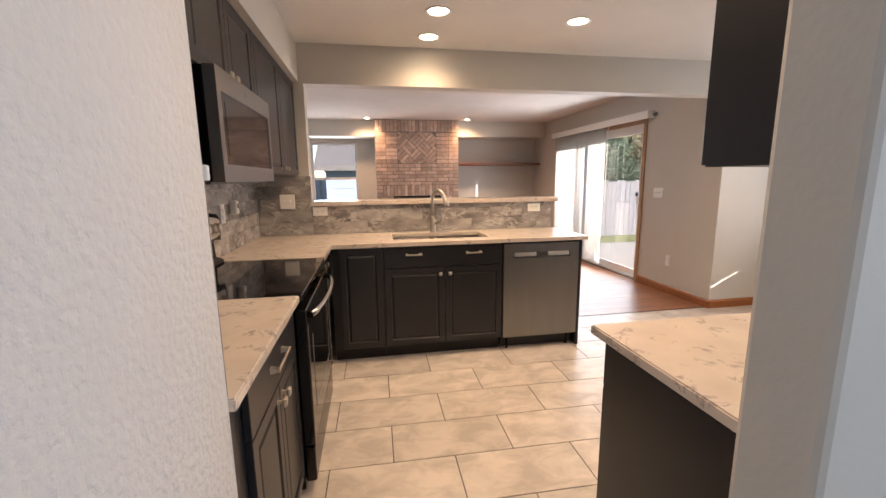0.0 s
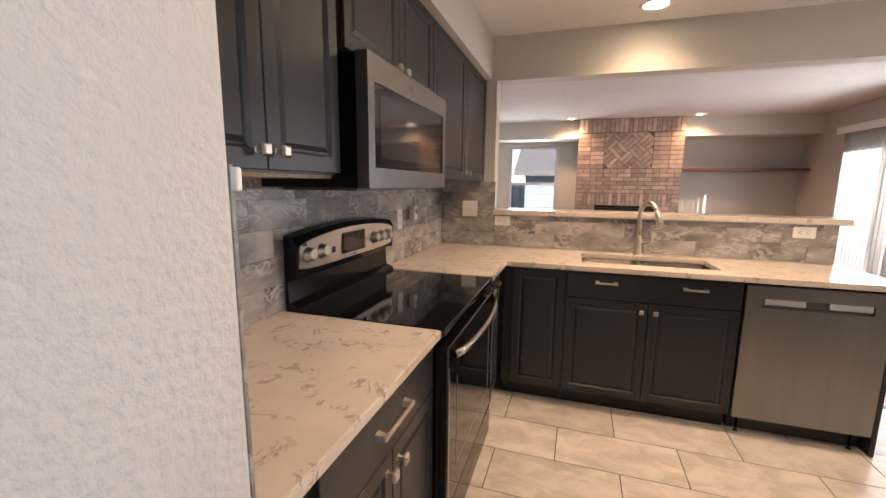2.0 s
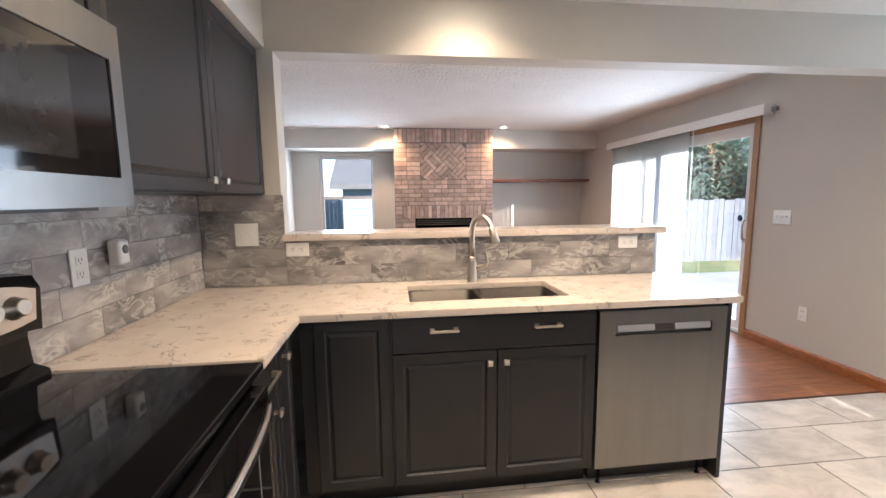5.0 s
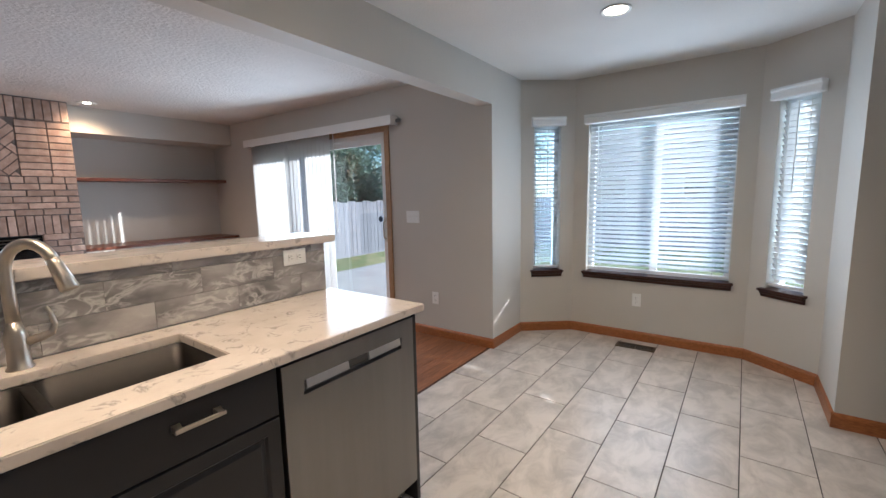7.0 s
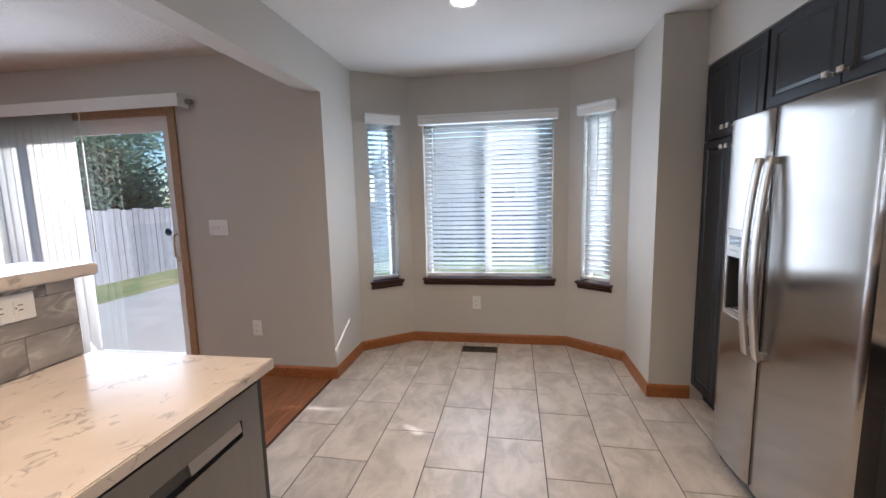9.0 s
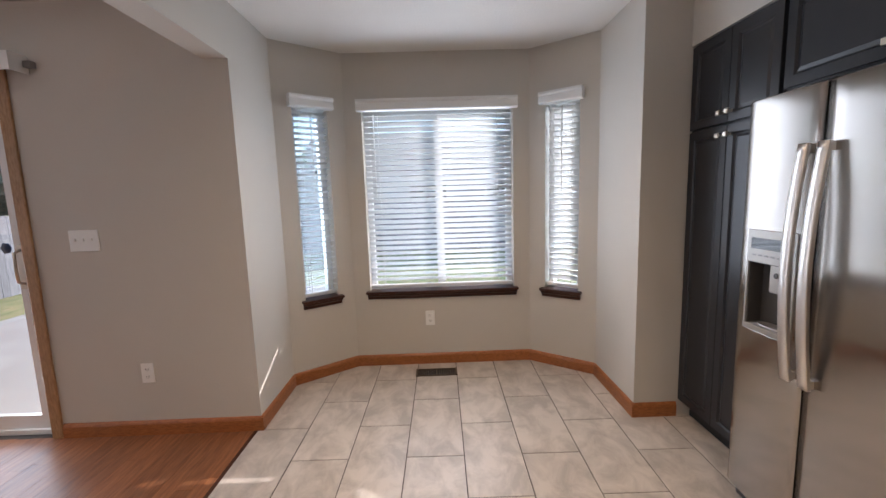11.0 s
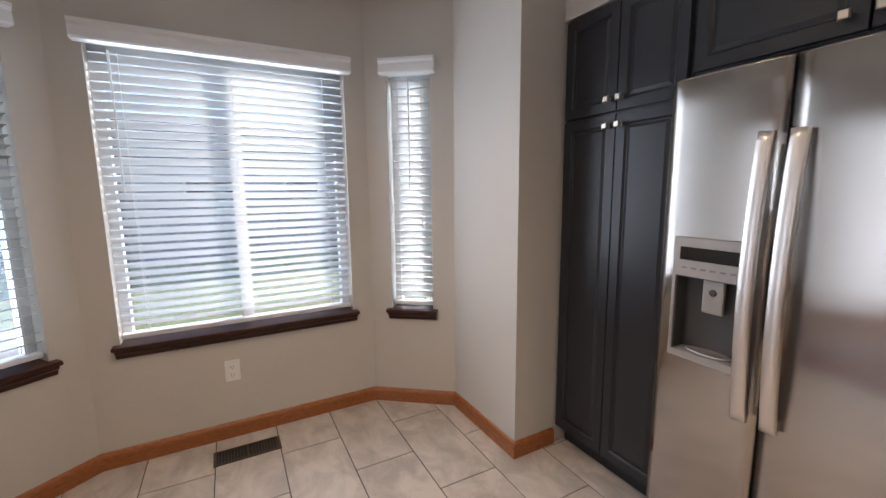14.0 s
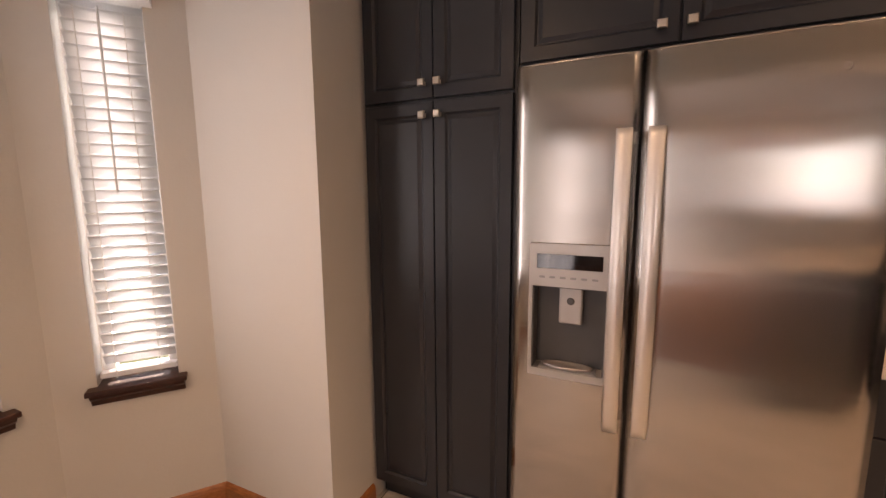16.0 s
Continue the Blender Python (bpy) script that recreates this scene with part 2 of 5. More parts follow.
def slat_mat(name, colour, through_share):
    m = mat(name, colour, 0.4, 0, 0.02, 8)
    nt = m.node_tree
    bs = nt.nodes["Principled BSDF"]
    tl = nt.nodes.new("ShaderNodeBsdfTranslucent")
    tl.inputs[0].default_value = (*colour, 1)
    mix = nt.nodes.new("ShaderNodeMixShader")
    mix.inputs[0].default_value = through_share
    nt.links.new(bs.outputs[0], mix.inputs[1])
    nt.links.new(tl.outputs[0], mix.inputs[2])
    nt.links.new(mix.outputs[0], nt.nodes["Material Output"].inputs[0])
    return m


def glow_mat(name, colour, strength):
    m = bpy.data.materials.new(name)
    m.use_nodes = True
    bs = m.node_tree.nodes["Principled BSDF"]
    bs.inputs["Emission Color"].default_value, bs.inputs["Emission Strength"].default_value = (*colour, 1), strength
    bs.inputs["Base Color"].default_value = (0.8, 0.8, 0.8, 1)
    return m


GLASS = glass_mat("window_glass")
SLAT = slat_mat("white_blind_slat", (0.84, 0.865, 0.88), 0.27)
VANE = slat_mat("white_fabric_vane", (0.88, 0.88, 0.87), 0.8)
LEAFT = slat_mat("thin_leaf", (0.24, 0.315, 0.24), 0.55)
LAMPGLOW = glow_mat("lamp_lens", (1.0, 0.80, 0.55), 9.0)


# ---- building helpers ----
def box(bm, x0, x1, y0, y1, z0, z1):
    v = [bm.verts.new((x, y, z)) for x in (x0, x1) for y in (y0, y1) for z in (z0, z1)]
    for f in ((0, 1, 3, 2), (4, 6, 7, 5), (0, 4, 5, 1), (2, 3, 7, 6), (0, 2, 6, 4), (1, 5, 7, 3)):
        bm.faces.new([v[i] for i in f])
    return v


def boxes(*rows, bevel=0.0, seg=2):
    bm = bmesh.new()
    for r in rows:
        box(bm, *r)
    if bevel:
        bmesh.ops.bevel(bm, geom=bm.edges[:], offset=bevel, segments=seg, affect="EDGES", profile=0.5)
    return bm


def tube(points, r, sides=12, caps=True, flat=None):
    """A round bar along points; flat: (width, height) of an oval section."""
    bm = bmesh.new()
    pts = [Vector(p) for p in points]
    rings = []
    side = None
    for i, p in enumerate(pts):
        d = (pts[min(i + 1, len(pts) - 1)] - pts[max(i - 1, 0)]).normalized()
        if side is None:
            side = d.orthogonal().normalized()
        side = (side - d * side.dot(d)).normalized()
        up = d.cross(side)
        rr = r[i] if isinstance(r, (list, tuple)) else r
        rings.append([bm.verts.new(p + (side * math.cos(a) + up * math.sin(a)) * rr) for a in [2 * math.pi * k / sides for k in range(sides)]])
    for a, b in zip(rings, rings[1:]):
        for k in range(sides):
            f = bm.faces.new((a[k], a[(k + 1) % sides], b[(k + 1) % sides], b[k]))
            f.smooth = True
    if caps:
        bm.faces.new(rings[0][::-1])
        bm.faces.new(rings[-1])
    return bm


def lathe(profile, sides=24, axis_m=None):
    """A turned shape from (radius, height) pairs."""
    bm = bmesh.new()
    rings = [[bm.verts.new((r * math.cos(2 * math.pi * k / sides), r * math.sin(2 * math.pi * k / sides), z)) for k in range(sides)] for r, z in profile]
    for a, b in zip(rings, rings[1:]):
        for k in range(sides):
            f = bm.faces.new((a[k], a[(k + 1) % sides], b[(k + 1) % sides], b[k]))
            f.smooth = True
    bm.faces.new(rings[0][::-1])
    bm.faces.new(rings[-1])
    if axis_m:
        bm.transform(axis_m)
    return bm


def extrude_profile(pts, x0, x1):
    """A prism along x from (y, z) pairs."""
    bm = bmesh.new()
    a = [bm.verts.new((x0, y, z)) for y, z in pts]
    b = [bm.verts.new((x1, y, z)) for y, z in pts]
    n = len(pts)
    for k in range(n):
        bm.faces.new((a[k], a[(k + 1) % n], b[(k + 1) % n], b[k]))
    bm.faces.new(a[::-1])
    bm.faces.new(b)
    return bm


def mesh_of(name, bm, material):
    bmesh.ops.recalc_face_normals(bm, faces=bm.faces[:])
    me = bpy.data.meshes.new(name)
    bm.to_mesh(me)
    bm.free()
    me.materials.append(material)
    return me


def thing(name, m, label, category, group=""):
    ob = new(name)
    ob.matrix_world = m
    ob.empty_display_size = 0.1
    return tagged(ob, label, category, group)


def part(name, bm, material, parent, label=""):
    ob = new(name, mesh_of(name, bm, material))
    ob.parent = parent
    return tagged(ob, label)


def solo(name, bm, material, label, category, m=None, group=""):
    ob = new(name, mesh_of(name, bm, material))
    if m:
        ob.matrix_world = m
    return tagged(ob, label, category, group)


def fixed(name, bm, material, label="", m=None):
    ob = new(name, mesh_of(name, bm, material))
    if m:
        ob.matrix_world = m
    return tagged(ob, label, "", "", "structure")


def wall_boxes(length, z0, z1, thick, holes=()):
    """A wall along x from 0 to length, its face at y = 0 and its body at y > 0, with openings (u0, u1, z0, z1)."""
    bm = bmesh.new()
    us = sorted({0.0, length, *[h[0] for h in holes], *[h[1] for h in holes]})
    for u0, u1 in zip(us, us[1:]):
        spans = sorted((h[2], h[3]) for h in holes if h[0] <= u0 and h[1] >= u1)
        z = z0
        for a, b in spans:
            if a > z:
                box(bm, u0, u1, 0, thick, z, a)
            z = b
        if z < z1:
            box(bm, u0, u1, 0, thick, z, z1)
    return bm


# ---- structure ----
H = 2.44
XW, XR = -0.735, 3.64            # kitchen's left wall, the wall with the sliding door
YH = 3.88                        # face of the header and the low wall
BAYX = 4.535

fixed("floor_slab", boxes((-1.6, 3.80, -2.7, 8.8, -0.3, -0.003), (3.80, 4.69, 1.30, 4.27, -0.3, -0.003)), TGROUT, "grout and subfloor under the tiles")
fixed("ceiling_kitchen", boxes((-0.9, 4.69, -2.5, 3.95, H, H + 0.15)), CEIL, "smooth white painted ceiling")
fixed("ceiling_family", boxes((-1.6, 3.8, 3.95, 8.81, H, H + 0.15)), CEIL2, "knockdown-textured white ceiling")

fixed("wall_kitchen", boxes((XW - 0.12, XW, 1.165, YH + 0.14, 0, H)), WALL, "greige painted kitchen wall")
fixed("wall_hall", boxes((XW - 0.12, -0.125, -2.7, 1.160, 0, H), bevel=0.012), HALL, "pale orange-peel textured wall")
fixed("wall_jamb", boxes((0.73, 3.62, 0.675, 0.80, 0, H), bevel=0.012), WALL, "pale grey textured wall end")
fixed("wall_header", boxes((-0.31, XR, YH, YH + 0.14, 2.132, H)), WALL, "greige dropped header over the opening")
fixed("wall_opening_side", boxes((-1.6, -0.31, YH, YH + 0.14, 0, H)), WALL, "greige wall beside the opening")
fixed("wall_low", boxes((-0.31, 1.84, YH, YH + 0.14, 0, 1.155)), WALL, "low wall behind the peninsula")
fixed("wall_nook_north", boxes((XR, 4.215, YH, YH + 0.14, 0, H)), WALL, "greige nook side wall with a streak of sun")
fixed("wall_nook_south", boxes((3.62, 4.215, 1.50, 1.635, 0, H)), WALL, "greige nook side wall")
fixed("wall_return", boxes((3.62, 3.74, 0.80, 1.50, 0, H)), WALL, "greige wall return beside the pantry")
ANG = 0.5257
NORTH, SOUTH = pose(4.215, 3.882, 0, 0, 0, -52.5), pose(BAYX, 2.052, 0, 0, 0, -127.5)
CENTRE = pose(BAYX, 3.465, 0, 0, 0, -90)
# bay: local x runs to the right as seen from inside, body outwards
fixed("wall_bay_centre", wall_boxes(1.413, 0, H, 0.16, [(0.13, 1.285, 0.62, 2.03)]), WALL, "greige bay wall round the wide window", CENTRE)
fixed("wall_bay_north", wall_boxes(ANG, 0, H, 0.16, [(0.13, 0.39, 0.62, 2.03)]), WALL, "greige angled bay wall with a narrow window", NORTH)
fixed("wall_bay_south", wall_boxes(ANG, 0, H, 0.16, [(0.130, 0.390, 0.62, 2.03)]), WALL, "greige angled bay wall with a narrow window", SOUTH)
fixed("wall_slider", wall_boxes(8.8 - YH - 0.14, 0, H, 0.16, [(8.8 - 7.50, 8.8 - 5.11, 0.0, 2.065)]), WALL, "greige wall with the sliding door", pose(XR, 8.8, 0, 0, 0, -90))
fixed("wall_family_far", wall_boxes(5.2, 0, H, 0.16, [(0.58, 1.46, 0.75, 2.085)]), WALL, "greige alcove back wall", pose(-1.5, 8.65, 0))
fixed("wall_family_left", boxes((-1.5, -1.35, YH + 0.14, 8.65, 0, H)), WALL, "greige family room wall")
fixed("soffit_family_left", boxes((-1.35, 0.31, 8.13, 8.65, 2.155, H)), WALL, "dropped soffit over the window alcove")
fixed("soffit_family_right", boxes((1.85, XR, 8.13, 8.65, 2.155, H)), WALL, "dropped soffit over the shelf alcove")
fixed("soffit_kitchen", boxes((XW, -0.35, 1.165, YH, 2.145, H)), WALL, "soffit over the wall cabinets")
fixed("soffit_fridge", boxes((0.90, 3.62, 0.80, 1.375, 2.12, H)), WALL, "soffit over the pantry and refrigerator")
fixed("wall_back", wall_boxes(4.0, 0, H, 0.12), HALL, "plain wall behind", pose(2.75, -2.4, 0, 0, 0, 180))
# unseen wall, added outside to keep sun out of the hall's side opening
fixed("wall_outer", boxes((4.4, 4.55, -7.0, 0.6, -0.3, 4.5)), SIDING, "added wall out of view that blocks sun from the hall opening")
fixed("wall_back_side", wall_boxes(3.07, 0, H, 0.12, [(0.75, 2.4, 0.7, 2.25)]), HALL, "plain side wall behind with an opening for daylight", pose(2.6, 0.675, 0, 0, 0, -90))


def baseboard(m, length):
    bm = extrude_profile([(0, 0), (-0.014, 0), (-0.014, 0.066), (-0.010, 0.078), (-0.004, 0.085), (0, 0.088)], 0, length)
    fixed("baseboard", bm, OAK, "orange oak baseboard", m)


baseboard(pose(XR, 5.05, 0, 0, 0, -90), 5.05 - YH + 0.014)
baseboard(pose(XR - 0.012, YH, 0, 0, 0, 0), 4.215 - XR + 0.012)
baseboard(NORTH, ANG)
baseboard(CENTRE, 1.413)
baseboard(SOUTH, ANG)
baseboard(pose(4.215, 1.635, 0, 0, 0, 180), 4.215 - 3.606)
baseboard(pose(3.62, 1.649, 0, 0, 0, -90), 0.27)
baseboard(pose(XR, 8.65, 0, 0, 0, -90), 1.1)


# ---- windows, blinds and sliding door ----
def window(name, m, w, z0, z1, sash):
    """A vinyl window set in a wall: local x along the wall, y outwards."""
    ob = new(name)
    ob.matrix_world = m
    tagged(ob, "white vinyl window in the bay" if sash != "hung" else "white double-hung window", "", "", "structure")
    part("window_frame", boxes((0, w, 0.09, 0.15, z0, z0 + 0.024), (0, w, 0.09, 0.15, z1 - 0.04, z1), (0, 0.04, 0.09, 0.15, z0 + 0.024, z1 - 0.04), (w - 0.04, w, 0.09, 0.15, z0 + 0.024, z1 - 0.04)), VINYL, ob)
    if sash == "slide":
        part("mullion", boxes((w / 2 - 0.03, w / 2 + 0.03, 0.095, 0.145, z0 + 0.024, z1 - 0.04)), VINYL, ob)
        spans = [(0.04, w / 2 - 0.03, z0 + 0.024, z1 - 0.04), (w / 2 + 0.03, w - 0.04, z0 + 0.024, z1 - 0.04)]
    elif sash == "hung":
        zm = 1.40
        part("meeting_rail", boxes((0.04, w - 0.04, 0.095, 0.145, zm - 0.025, zm + 0.025)), VINYL, ob)
        spans = [(0.04, w - 0.04, z0 + 0.024, zm - 0.025), (0.04, w - 0.04, zm + 0.025, z1 - 0.04)]
    else:
        spans = [(0.04, w - 0.04, z0 + 0.024, z1 - 0.04)]
    for a, b, c, d in spans:
        p = part("pane", boxes((a, b, 0.118, 0.122, c, d)), GLASS, ob)
        p.visible_shadow = False
    return ob


BAYS = [("window_1", CENTRE @ pose(0.13, 0, 0), 1.155, "slide", -36),
        ("window_2", NORTH @ pose(0.13, 0, 0), 0.26, "plain", -12),
        ("window_3", SOUTH @ pose(0.130, 0, 0), 0.26, "plain", -53)]


def sill(m, w):
    ob = thing("window_sill", m, "dark-stained wooden window sill with a moulded apron", "window sill", "bay sills")
    part("sill_board", boxes((-0.03, w + 0.03, -0.05, 0.088, 0.602, 0.622), bevel=0.004), DARKW, ob)
    a = extrude_profile([(0, 0.555), (-0.012, 0.555), (-0.018, 0.575), (-0.034, 0.588), (-0.038, 0.602), (0, 0.602)], -0.02, w + 0.02)
    part("apron", a, DARKW, ob)


def slat_mesh(w):
    bm = bmesh.new()
    n = 5
    for k in range(n):
        s0 = -0.025 + 0.05 * k / (n - 1)
        y = 0.003 * (1 - (2 * k / (n - 1) - 1) ** 2)
        for x in (0, w):
            bm.verts.new((x, s0, y))
    bm.verts.ensure_lookup_table()
    for k in range(n - 1):
        f = bm.faces.new((bm.verts[2 * k], bm.verts[2 * k + 1], bm.verts[2 * k + 3], bm.verts[2 * k + 2]))
        f.smooth = True
    r = bmesh.ops.extrude_face_region(bm, geom=bm.faces[:])
    bmesh.ops.translate(bm, verts=[v for v in r["geom"] if isinstance(v, bmesh.types.BMVert)], vec=(0, 0, -0.0028))
    return mesh_of("slat", bm, SLAT)


def blind(m, w, tilt, label, gap=0.008):
    ob = thing("window_blind", m, label, "window blind", "bay blinds")
    z0, z1 = 0.700, 2.030
    part("valance", extrude_profile([(-0.055, 2.012), (-0.062, 2.02), (-0.055, 2.066), (-0.066, 2.078), (-0.066, 2.094), (-0.001, 2.094), (-0.001, 2.012)], -0.03, w + 0.03), VINYL, ob, "white moulded valance")
    part("headrail", boxes((0.006, w - 0.006, 0.012, 0.062, 2.016, 2.028)), VINYL, ob)
    part("bottom_rail", boxes((0.006, w - 0.006, 0.018, 0.060, 0.642, 0.664), bevel=0.004), VINYL, ob)
    me = slat_mesh(w - 0.008 - gap)
    n = 32
    for k in range(n):
        z = z0 + 0.01 + (z1 - z0 - 0.03) * k / (n - 1)
        s = new("slat", me)
        s.parent = ob
        s.matrix_local = pose(gap, 0.038, z, tilt + random.uniform(-1, 1), random.uniform(-0.15, 0.15), 0)
    for u in ([0.12, w / 2, w - 0.12] if w > 0.6 else [0.06, w - 0.06]):
        part("ladder_cord", boxes((u - 0.0012, u + 0.0012, 0.010, 0.0125, 0.64, 1.99), (u - 0.0012, u + 0.0012, 0.0625, 0.065, 0.64, 1.99)), WHITE, ob)
    u = 0.09 if w > 0.6 else w / 2
    part("tilt_wand", tube([(u, -0.004, 1.99), (u, -0.008, 1.35)], 0.004, 8), WHITE, ob)
    return ob


for nm, m, w, kind_, tilt in BAYS:
    window(nm, m, w, 0.62, 2.03, kind_)
    sill(m, w)
    blind(m, w, tilt, "white slatted blind, nearly closed, on a sunlit window" if tilt < -20 else "white slatted blind with its slats open", 0.020 if nm == "window_3" else 0.008)
window("window_4", pose(-0.92, 8.65, 0), 0.88, 0.75, 2.085, "hung")


# ---- cabinets ----
def door_mesh(w, h, t=0.02, rail=0.058):
    """A panelled door, front at y = 0 facing -y, from the corner (0, 0)."""
    bm = boxes((0, w, 0, t, 0, h))
    bmesh.ops.recalc_face_normals(bm, faces=bm.faces[:])
    bm.normal_update()
    front = [f for f in bm.faces if f.calc_center_median().y < 0.001]
    rail = min(rail, w * 0.24, h * 0.24)
    bmesh.ops.inset_region(bm, faces=front, thickness=0.002, depth=0.0)
    for v in bm.verts:
        if v.co.y < 0.001 and (v.co.x < 0.001 or v.co.x > w - 0.001 or v.co.z < 0.001 or v.co.z > h - 0.001):
            v.co.y += 0.002
    front = [f for f in bm.faces if f.calc_center_median().y < 0.0005]
    bmesh.ops.inset_region(bm, faces=front, thickness=rail, depth=0.0)
    bmesh.ops.inset_region(bm, faces=front, thickness=0.010, depth=-0.008)
    bmesh.ops.inset_region(bm, faces=front, thickness=0.006, depth=0.0)
    bmesh.ops.inset_region(bm, faces=front, thickness=0.018, depth=0.0055)
    return bm


def drawer_mesh(w, h):
    return boxes((0, w, 0, 0.02, 0, h), bevel=0.0025)


def knob_mesh():
    """A faceted square knob on a short neck, pointing to -y."""
    bm = lathe([(0.010, 0.0), (0.007, 0.003), (0.0065, 0.014), (0.0165, 0.019), (0.019, 0.0235), (0.0165, 0.029), (0.0125, 0.031)], 4)
    bm.transform(pose(0, 0, 0, 90, 0, 0) @ pose(0, 0, 0, 0, 0, 45))
    for f in bm.faces:
        f.smooth = False
    return bm


def pull_mesh(length):
    """A bar pull with two flared feet, along x, pointing to -y."""
    a = length / 2
    bm = boxes((-a, a, -0.030, -0.021, -0.006, 0.006), bevel=0.003)
    for s in (-1, 1):
        c = s * (a - 0.012)
        v = box(bm, c - 0.007, c + 0.007, -0.024, 0.0, -0.006, 0.006)
        for q in v:
            if q.co.y > -0.001:
                q.co.x = c + (q.co.x - c) * 1.5
                q.co.z *= 1.6
    return bm


KNOB = mesh_of("knob", knob_mesh(), NICKEL)
PULL = mesh_of("pull", pull_mesh(0.125), NICKEL)
PULLONG = mesh_of("pull", pull_mesh(0.185), NICKEL)


def hang(name, me, parent, m, label):
    ob = new(name, me)
    ob.parent = parent
    ob.matrix_local = m
    return tagged(ob, label)


def cabinet(name, m, w, d, z0, z1, doors, drawers=(), toe=0.0, label="", group="", category="cabinet"):
    """A cabinet that faces local -y, its box front at y = 0.02. doors: (u0, u1, z0, z1, knob u, knob z); drawers: (u0, u1, z0, z1, pulls)."""
    ob = thing(name, m, label, category, group)
    if name == "sink_cabinet":
        part("body", boxes((0, w, 0.021, d, z0 + toe, 0.66), (0, w, 0.021, 0.040, 0.66, z1), (0, 0.018, 0.040, d, 0.66, z1), (w - 0.018, w, 0.040, d, 0.66, z1)), CAB, ob)
    else:
        part("body", boxes((0, w, 0.021, d, z0 + toe, z1)), CAB, ob)
    if toe:
        part("toe_kick", boxes((0.0, w, 0.085, d, z0, z0 + toe)), TOE, ob)
    for u0, u1, a, b, ku, kz in doors:
        dr = part("door", door_mesh(u1 - u0, b - a), CAB, ob)
        dr.location = (u0, 0, a)
        if ku is not None:
            hang("knob", KNOB, dr, pose(ku - u0, 0, kz - a), "faceted brushed nickel knob")
    for u0, u1, a, b, pulls in drawers:
        dr = part("drawer_front", drawer_mesh(u1 - u0, b - a), CAB, ob)
        dr.location = (u0, 0, a)
        for pu in pulls:
            long_, pz = (pu < 0, 0.0) if pu < 0 else (False, 0.02)
            hang("pull", PULLONG if long_ else PULL, dr, pose(abs(pu) - u0, 0, (b - a) / 2 + pz), "brushed nickel bar pull")
    return ob


UP, LOW, TALL = "wall cabinets", "base cabinets", "tall cabinets"
G = 0.003
# along the left wall, facing +x; local x is world y
FX = -0.142
def left_base(y0):
    return pose(FX, y0, 0, 0, 0, 90)


cabinet("base_cabinet", left_base(1.168), 0.798, 0.59, 0, 0.882,
        [(0.160, 0.472, 0.115, 0.700, 0.440, 0.655), (0.476, 0.795, 0.115, 0.700, 0.508, 0.655)],
        [(0.160, 0.795, 0.707, 0.876, [-0.470])], 0.105, "charcoal base cabinet with drawer and two doors beside the range", LOW)
cabinet("base_cabinet", left_base(2.80), 0.475, 0.59, 0, 0.882,
        [(G, 0.215, 0.115, 0.695, 0.185, 0.65), (0.221, 0.44, 0.115, 0.874, 0.32, 0.80)], [(G, 0.215, 0.702, 0.874, [-0.11])], 0.105,
        "charcoal corner base cabinet with narrow drawer and door", LOW)
# peninsula, facing -y
PY = 3.272
cabinet("base_cabinet", pose(-0.118, PY, 0), 0.378, 0.58, 0, 0.882, [(0.060, 0.368, 0.115, 0.874, None, None)], (), 0.105,
        "charcoal blind corner panel of the peninsula", LOW)
cabinet("sink_cabinet", pose(0.262, PY, 0), 0.912, 0.58, 0, 0.882,
        [(G, 0.452, 0.115, 0.715, 0.418, 0.665), (0.458, 0.909, 0.115, 0.715, 0.492, 0.665)],
        [(G, 0.909, 0.722, 0.874, [0.222, 0.68])], 0.105, "charcoal sink cabinet with false drawer front and two doors", LOW)
solo("end_panel", boxes((1.812, 1.834, PY + 0.0, 3.86, 0.0, 0.882), bevel=0.002), CAB, "charcoal end panel of the peninsula by the dishwasher", "cabinet panel")

# wall cabinets on the left wall
UX = -0.388
ub = lambda y0: pose(UX, y0, 0, 0, 0, 90)
cabinet("wall_cabinet", ub(1.168), 0.668, 0.345, 1.405, 2.143,
        [(0.06, 0.362, 1.410, 2.135, 0.332, 1.452), (0.366, 0.665, 1.410, 2.135, 0.396, 1.452)], (), 0,
        "charcoal two-door wall cabinet with nickel knobs", UP)
cabinet("wall_cabinet", ub(1.872), 0.792, 0.345, 1.768, 2.143,
        [(G, 0.394, 1.773, 2.135, 0.358, 1.805), (0.398, 0.789, 1.773, 2.135, 0.432, 1.805)], (), 0,
        "short charcoal wall cabinet above the microwave", UP)
cabinet("wall_cabinet", ub(2.667), 1.205, 0.345, 1.405, 2.143,
        [(G, 0.600, 1.410, 2.135, 0.545, 1.452), (0.605, 1.202, 1.410, 2.135, 0.66, 1.452)], (), 0,
        "charcoal two-door wall cabinet in the corner", UP)
solo("light_rail", boxes((XW + 0.01, UX - 0.03, 1.17, 1.83, 1.394, 1.4045)), OAKPALE, "raw wood underside strip of the wall cabinet", "trim strip")

